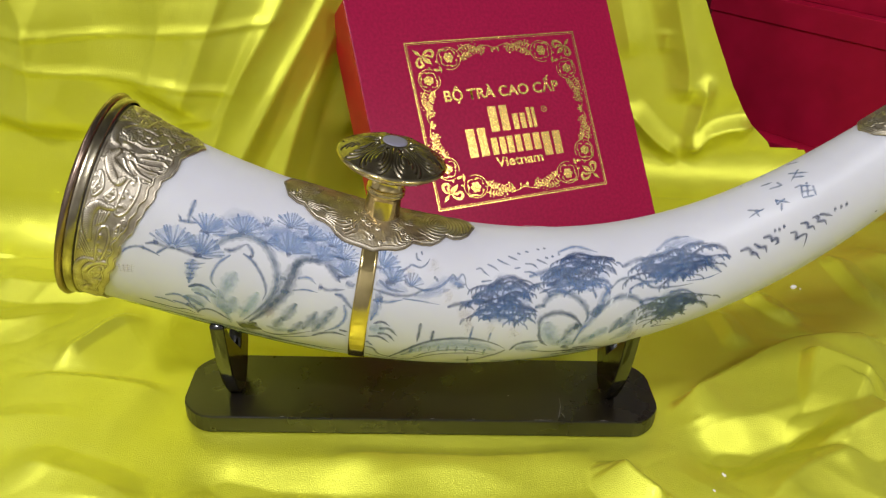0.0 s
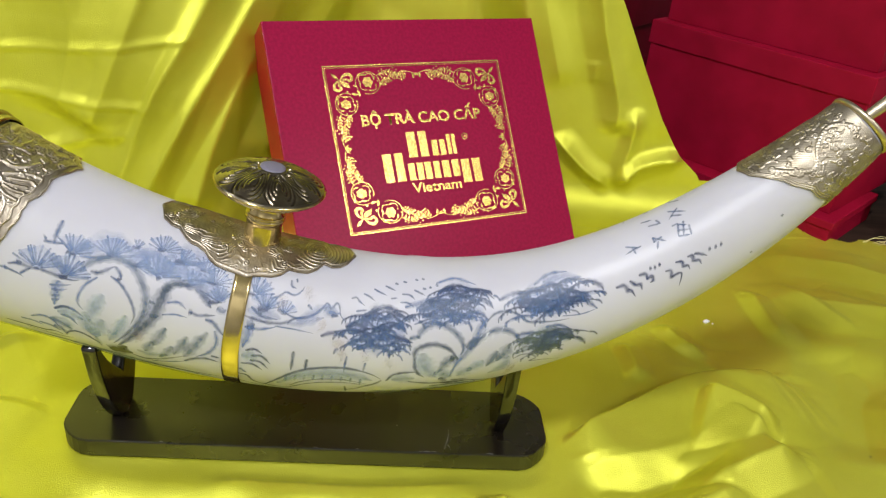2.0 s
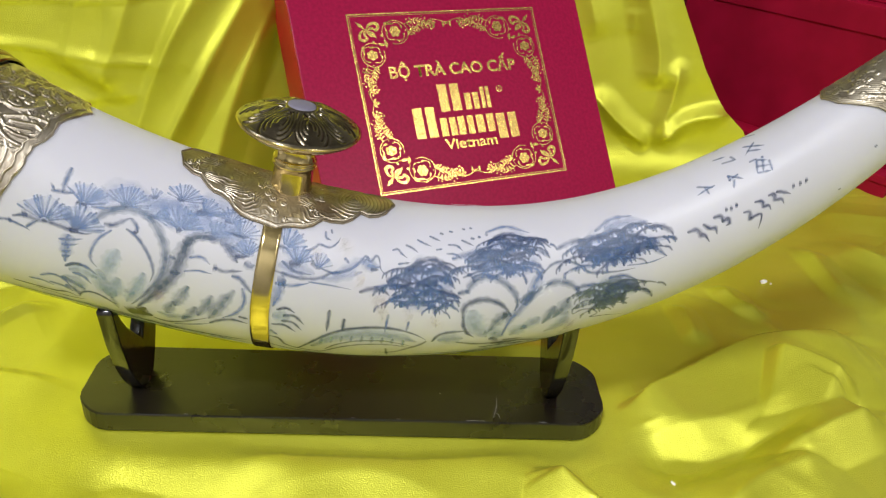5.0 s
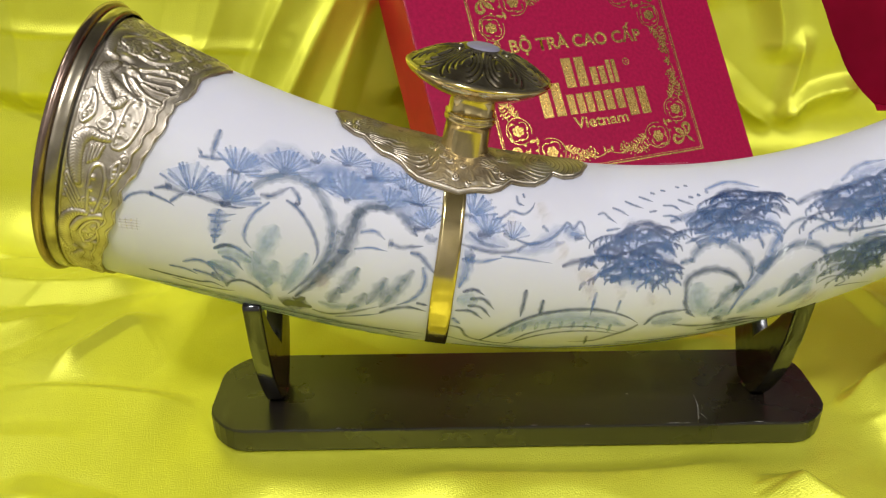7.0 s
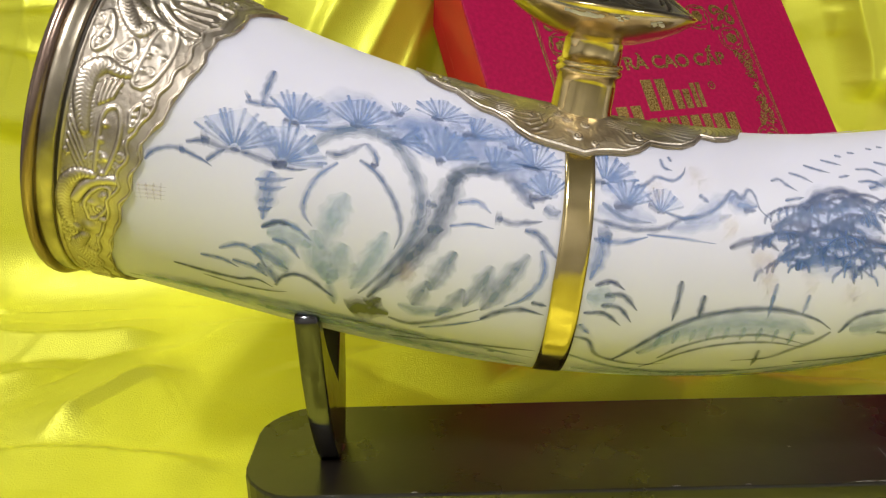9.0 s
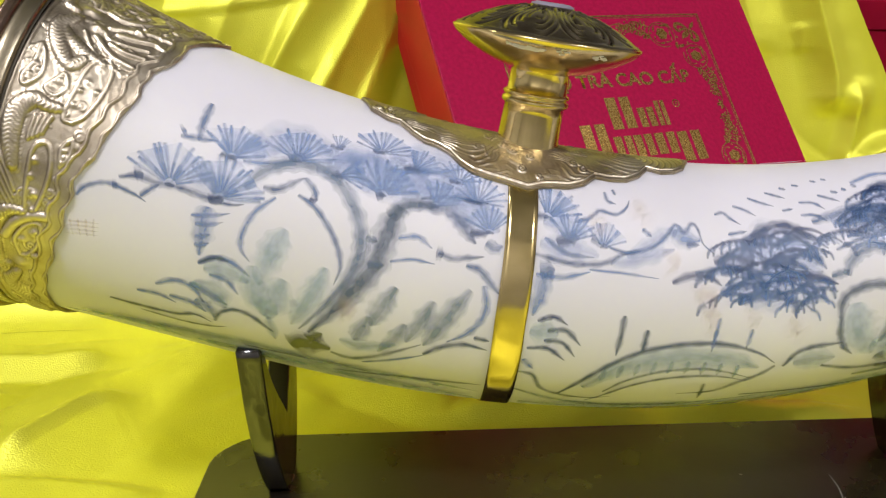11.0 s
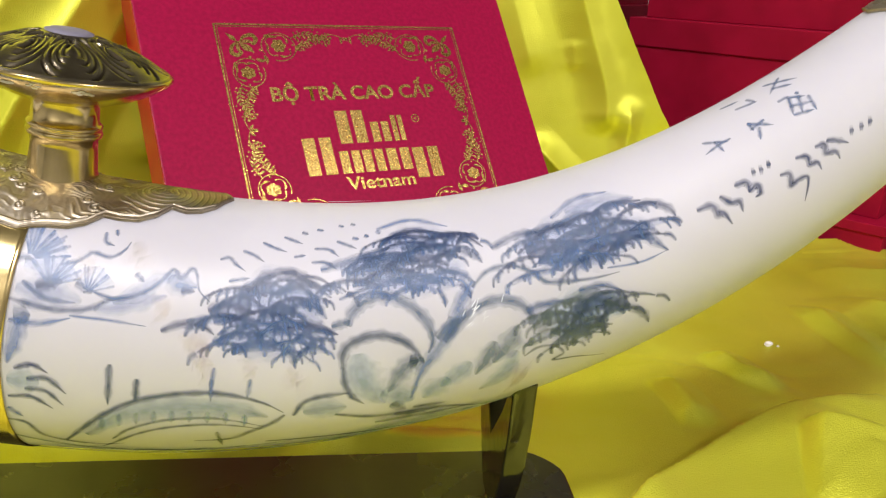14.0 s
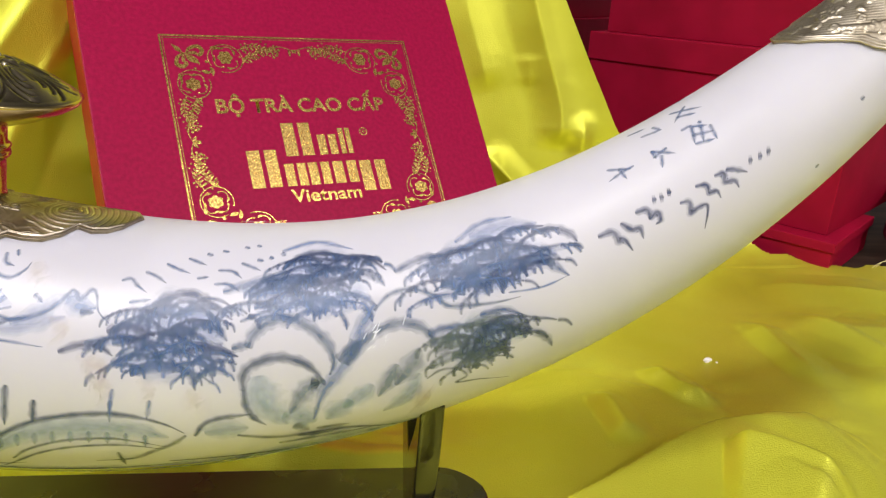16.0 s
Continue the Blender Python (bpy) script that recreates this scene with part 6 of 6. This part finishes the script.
begin("painted_bird_flight")
brush("ink", 2.4, (235.9, 26.7), (241.9, 25.1), (242.3, 18.8), (244.5, 18.1), (245.6, 9.9))
brush("ink", 2.2, (246.0, 27.8), (248.7, 21.3), (251.5, 19.6), (251.1, 13.1))
brush("ink", 2.0, (252.7, 29.0), (257.3, 27.3), (256.3, 21.1))
brush("ink", 2.0, (256.4, 21.4), (260.2, 23.0), (259.8, 17.8), (257.4, 17.0))
brush("ink", 1.8, (269.0, 20.7), (272.3, 18.1), (270.7, 11.6), (274.0, 12.1), (277.3, 9.6), (272.8, -2.5))
brush("ink", 1.8, (276.9, 24.4), (280.7, 21.4), (280.1, 16.1), (282.8, 14.7), (282.9, 9.0))
brush("ink", 2.0, (284.8, 23.5), (288.0, 21.5), (287.0, 16.5), (290.2, 13.5), (290.3, 7.9))
brush("ink", 1.8, (289.4, 22.8), (292.2, 19.7), (295.6, 13.2))
brush("ink", 2.5, (260.7, 30.9), (262.4, 30.1))
brush("ink", 2.5, (263.5, 29.8), (265.2, 29.0))
brush("ink", 2.5, (266.9, 30.3), (268.5, 29.4))
brush("ink", 2.6, (297.9, 19.2), (299.4, 18.0))
brush("ink", 2.6, (301.5, 17.6), (303.0, 16.4))
brush("ink", 2.6, (304.9, 17.0), (306.4, 15.7))
finish()
begin("painted_brush_mark")
brush("mid", 1.3, (252.3, 63.4), (260.7, 55.7))
finish()
begin("painted_brush_mark")
brush("mid", 1.2, (262.4, 56.9), (256.2, 56.4), (250.5, 54.5))
finish()
begin("painted_brush_mark")
brush("mid", 1.2, (256.5, 60.3), (257.1, 50.5))
finish()
begin("painted_brush_mark")
brush("mid", 1.3, (271.3, 60.8), (271.0, 53.2))
finish()
begin("painted_brush_mark")
brush("mid", 1.3, (271.0, 60.0), (278.2, 49.8))
finish()
begin("painted_brush_mark")
brush("mid", 1.3, (276.9, 56.9), (270.0, 54.5))
finish()
begin("painted_brush_mark")
brush("mid", 1.3, (273.5, 53.9), (270.8, 45.5))
finish()
begin("painted_brush_mark")
brush("mid", 1.3, (288.7, 62.0), (294.3, 55.6))
finish()
begin("painted_brush_mark")
brush("mid", 1.3, (289.3, 61.0), (286.1, 48.6))
finish()
begin("painted_brush_mark")
brush("mid", 1.3, (295.0, 55.1), (293.6, 42.7))
finish()
begin("painted_brush_mark")
brush("mid", 1.3, (287.1, 55.0), (294.7, 49.2))
finish()
begin("painted_brush_mark")
brush("mid", 1.3, (286.0, 48.2), (293.1, 43.9))
finish()
begin("painted_brush_mark")
brush("mid", 1.3, (292.4, 58.6), (289.1, 46.2))
finish()
begin("painted_brush_mark")
brush("mid", 1.3, (285.3, 62.8), (290.0, 62.6))
finish()
begin("painted_brush_mark")
brush("mid", 1.3, (292.6, 62.3), (293.3, 59.7))
finish()
begin("painted_brush_mark")
brush("mid", 1.3, (287.5, 85.9), (298.0, 72.7))
finish()
begin("painted_brush_mark")
brush("mid", 1.3, (294.3, 84.9), (285.9, 72.5))
finish()
begin("painted_brush_mark")
brush("mid", 1.3, (288.3, 76.8), (294.7, 70.1))
finish()
begin("painted_brush_mark")
brush("mid", 1.3, (268.7, 87.1), (276.3, 84.6))
finish()
begin("painted_brush_mark")
brush("mid", 1.3, (272.0, 76.7), (280.6, 73.4))
finish()
begin("painted_brush_mark")
brush("mid", 1.3, (278.5, 81.3), (280.0, 72.9))
finish()
begin("painted_brush_mark")
brush("mid", 1.4, (291.0, 109.0), (298.0, 98.4))
finish()
begin("painted_brush_mark")
brush("mid", 1.4, (273.0, 109.0), (276.6, 109.4))
finish()
begin("painted_pine_needles")
fan(-188.9, 18.3, 14.6, 9, 165, 25)
fan(-171.1, 19.1, 14.9, 10, 150, 10)
fan(-171.5, 33.7, 12.8, 9, 150, 15)
fan(-147.7, 40.2, 13.2, 10, 165, 15)
fan(-133.5, 50.3, 6.5, 5, 130, 50)
fan(-115.8, 53.9, 12.1, 9, 170, 10)
fan(-130.6, 39.4, 10.4, 7, 60, -10)
fan(-112.0, 36.7, 14.0, 10, 165, 15)
fan(-100.6, 50.2, 10.6, 8, 110, 0)
fan(-81.3, 48.8, 10.1, 7, 160, 20)
fan(-72.5, 42.3, 11.4, 8, 150, 5)
fan(-89.9, 37.3, 10.8, 7, 120, 20)
fan(-66.1, 31.7, 10.4, 8, 165, 40)
fan(-42.1, 41.5, 13.9, 9, 110, 15)
fan(-32.3, 33.3, 11.1, 8, 140, 20)
fan(-17.5, 32.5, 10.2, 6, 130, 20)
finish()
begin("painted_near_foliage")
tuft("dark", 49.8, 31.8, 33.9, 17.4, 34, 3)
tuft("dark", 70.0, 36.1, 25.3, 15.2, 22, 4)
tuft("mid", 53.8, 18.9, 43.0, 12.4, 34, 5)
tuft("mid", 70.0, 13.2, 18.3, 10.1, 10, 6)
finish()
begin("painted_upper_foliage")
tuft("dark", 118.9, 55.3, 35.7, 13.1, 28, 7)
tuft("dark", 110.6, 45.2, 47.0, 12.9, 36, 8)
tuft("mid", 116.8, 35.3, 41.9, 7.7, 20, 9)
tuft("dark", 138.6, 50.2, 16.5, 10.4, 10, 10)
finish()
begin("painted_right_foliage")
tuft("dark", 176.6, 40.5, 35.2, 12.9, 30, 11)
tuft("dark", 201.6, 41.1, 30.8, 15.6, 30, 12)
tuft("dark", 204.9, 27.4, 35.4, 10.4, 24, 13)
tuft("mid", 181.1, 29.2, 35.1, 7.7, 16, 14)
finish()
begin("painted_green_foliage")
tuft("moss2", 172.0, 1.8, 28.3, 13.0, 20, 15)
tuft("slate", 187.8, -1.6, 28.6, 15.7, 26, 16)
tuft("moss2", 176.4, -11.7, 24.1, 7.9, 12, 17)
finish()


# ---- marks on the glaze ----
begin("glaze_chip")
brush("white", 2.2, (80, 112), (92, 110.5), (106, 107))
finish()
for x, d, w in ((342, 2.2, 1.5), (318, -16.7, 1.3), (129, 107, 1.2), (258.7, 104, 1.4)):
    begin("glaze_speck")
    brush("grey", w, (x - 0.8, d), (x, d + 0.3), (x + 0.9, d))
    finish()
for x, d, w, h in ((26, 16, 9, 14), (29, 8, 7, 10), (46, 7, 6, 8), (-20, 42, 10, 8), (0, 51, 9, 6), (-116, -6, 8, 10), (64, 2, 8, 6), (150, -24, 18, 8), (12, 30, 8, 8)):
    begin("glaze_stain")
    for k in range(3):
        brush("stain", w * (0.55 + 0.25 * k), (x - 0.5 * h + 2 * k, d + 3 - 3 * k), (x, d + 1 - 2 * k), (x + 0.5 * h - k, d - 1 - 2 * k))
    finish()
begin("painted_waterline")
brush("gwash", 8.0, (-215, -46), (-190, -44), (-160, -44), (-128, -43))
finish()
begin("painted_waterline")
brush("gwash", 9.0, (-165, -45), (-130, -44), (-95, -46), (-58, -48))
finish()
begin("painted_waterline")
brush("moss2", 1.3, (-150, -39), (-120, -37), (-98, -38))
finish()
begin("painted_waterline")
brush("gwash", 9.0, (-40, -47), (10, -50), (50, -54), (92, -45))
finish()
begin("painted_waterline")
brush("gwash", 8.0, (40, -50), (80, -46), (115, -42), (150, -46))
finish()
begin("painted_waterline")
brush("moss2", 2.2, (92, -33), (108, -34), (130, -38))
finish()
begin("painted_waterline")
brush("slate", 2.0, (100, -29), (108, -31), (118, -31))
finish()
begin("lattice_stain")
for k in range(4):
    brush("rust", 0.7, (-218 + 2.6 * k, -2.6 + 0.8 * k), (-217 + 2.4 * k, -5.5 + 0.6 * k), (-216 + 2.3 * k, -8 + 0.5 * k))
    brush("rust", 0.7, (-218.5, -3.5 - 1.4 * k), (-213, -2.2 - 1.4 * k), (-208, -1.2 - 1.4 * k))
finish()
rng = random.Random(4)
for k in range(14):
    x, d, a = rng.uniform(132, 152), rng.uniform(11, 21), rng.uniform(0.2, 1.2)
    ln = rng.uniform(1.5, 4.5)
    begin("glaze_scratch")
    brush("white", rng.uniform(0.22, 0.4), (x, d), (x + 0.5 * ln * math.cos(a), d + 0.6 * ln * math.sin(a)), (x + ln * math.cos(a), d + 1.2 * ln * math.sin(a)))
    finish()


# ---- scuffs of the stand ----
plate = bpy.data.objects["display_stand"]


def flake(name, mat, pts, width, z, parent, label=""):
    """A thin bare mark on the lacquer along pts."""
    line = np.array(smooth_line(pts, 5))
    tan = np.gradient(line, axis=0)
    tan /= np.linalg.norm(tan, axis=1)[:, None] + 1e-9
    r = random.Random(len(line) + int(pts[0][0] * 1e5))
    v, n = [], len(line)
    for i in range(n):
        w = width * (0.35 + 0.65 * math.sin(math.pi * (i + 0.4) / n)) * r.uniform(0.6, 1.2) / 2
        for s in (-1, 1):
            v.append((line[i][0] - s * w * tan[i][1], line[i][1] + s * w * tan[i][0], z))
    return piece(name, v, [(2 * i, 2 * i + 1, 2 * i + 3, 2 * i + 2) for i in range(n - 1)], mat, parent, label, smooth=False)


flake("scuff", scuff, [(0.119, -0.012), (0.1185, -0.022), (0.1165, -0.030), (0.1145, -0.037)], 0.0005, 0.01625, plate, "bare pale scuff line")
flake("scuff", scuff, [(0.1165, -0.030), (0.119, -0.033), (0.120, -0.037)], 0.0004, 0.01625, plate)
flake("scuff", scuff, [(0.0735, -0.0095), (0.075, -0.0095)], 0.0014, 0.01625, plate, "bare pale fleck")
for x, w in ((0.040, 0.003), (0.093, 0.010), (0.104, 0.004), (0.150, 0.006), (-0.12, 0.003), (0.005, 0.004)):
    flake("scuff", scuff, [(x, -0.0402), (x + w / 2, -0.0400), (x + w, -0.0402)], 0.0007, 0.01630, plate)

# ---- crumbs and threads ----
def crumb(x, y, size, mat, label, seed):
    rng = random.Random(seed)
    bm = bmesh.new()
    bmesh.ops.create_icosphere(bm, subdivisions=2, radius=size)
    for v in bm.verts:
        v.co = Vector((v.co.x * 1.5, v.co.y, v.co.z * 0.6)) * rng.uniform(0.75, 1.2)
    ob = part("crumb", bm, mat, None)
    ob.matrix_basis = pose(x, y, cloth_z(x, y) + 0.45 * size, 0, 0, rng.uniform(0, 180))
    return tagged(ob, label, "crumb", "crumbs on the cloth")


crumb(0.425, 0.202, 0.0029, crumb_white, "small white crumb on the yellow cloth", 1)
crumb(0.432, 0.199, 0.0011, crumb_white, "small white crumb on the yellow cloth", 2)
crumb(0.246, -0.083, 0.0014, crumb_white, "small white crumb on the yellow cloth", 3)
crumb(0.230, -0.104, 0.0010, crumb_white, "small white crumb on the yellow cloth", 4)
crumb(0.514, -0.004, 0.0009, crumb_dark, "tiny dark crumb on the yellow cloth", 5)


def loose_thread(pts, thick=0.00035):
    cu = bpy.data.curves.new("loose_thread", "CURVE")
    cu.dimensions, cu.bevel_depth, cu.bevel_resolution = "3D", thick, 2
    line = smooth_line(pts, 8)
    sp = cu.splines.new("POLY")
    sp.points.add(len(line) - 1)
    for p, q in zip(sp.points, line):
        p.co = (*q, 1)
    cu.materials.append(thread_mat)
    ob = new("loose_thread", cu)
    return tagged(ob, "pale frayed thread at the cloth's cut hem", "thread", "frayed threads")


z0 = cloth_z(0.74, 0.415)
loose_thread([(0.726, 0.421, z0), (0.735, 0.421, z0 + 0.006), (0.747, 0.421, z0 + 0.008), (0.767, 0.419, z0 + 0.008), (0.785, 0.415, z0 + 0.006)])
loose_thread([(0.748, 0.418, z0), (0.755, 0.417, z0 + 0.006), (0.761, 0.412, z0 + 0.006), (0.764, 0.399, z0 + 0.006), (0.767, 0.384, z0 + 0.003)])
loose_thread([(0.744, 0.419, z0), (0.751, 0.416, z0 + 0.004), (0.752, 0.401, z0 + 0.004), (0.753, 0.388, z0)])
loose_thread([(0.740, 0.420, z0), (0.749, 0.418, z0 + 0.005), (0.757, 0.404, z0 + 0.005), (0.758, 0.386, z0)])
loose_thread([(0.730, 0.421, z0), (0.742, 0.424, z0 + 0.007), (0.758, 0.424, z0 + 0.009), (0.772, 0.412, z0 + 0.004)])
loose_thread([(0.746, 0.416, z0), (0.756, 0.412, z0 + 0.003), (0.760, 0.398, z0 + 0.002), (0.757, 0.378, z0)])
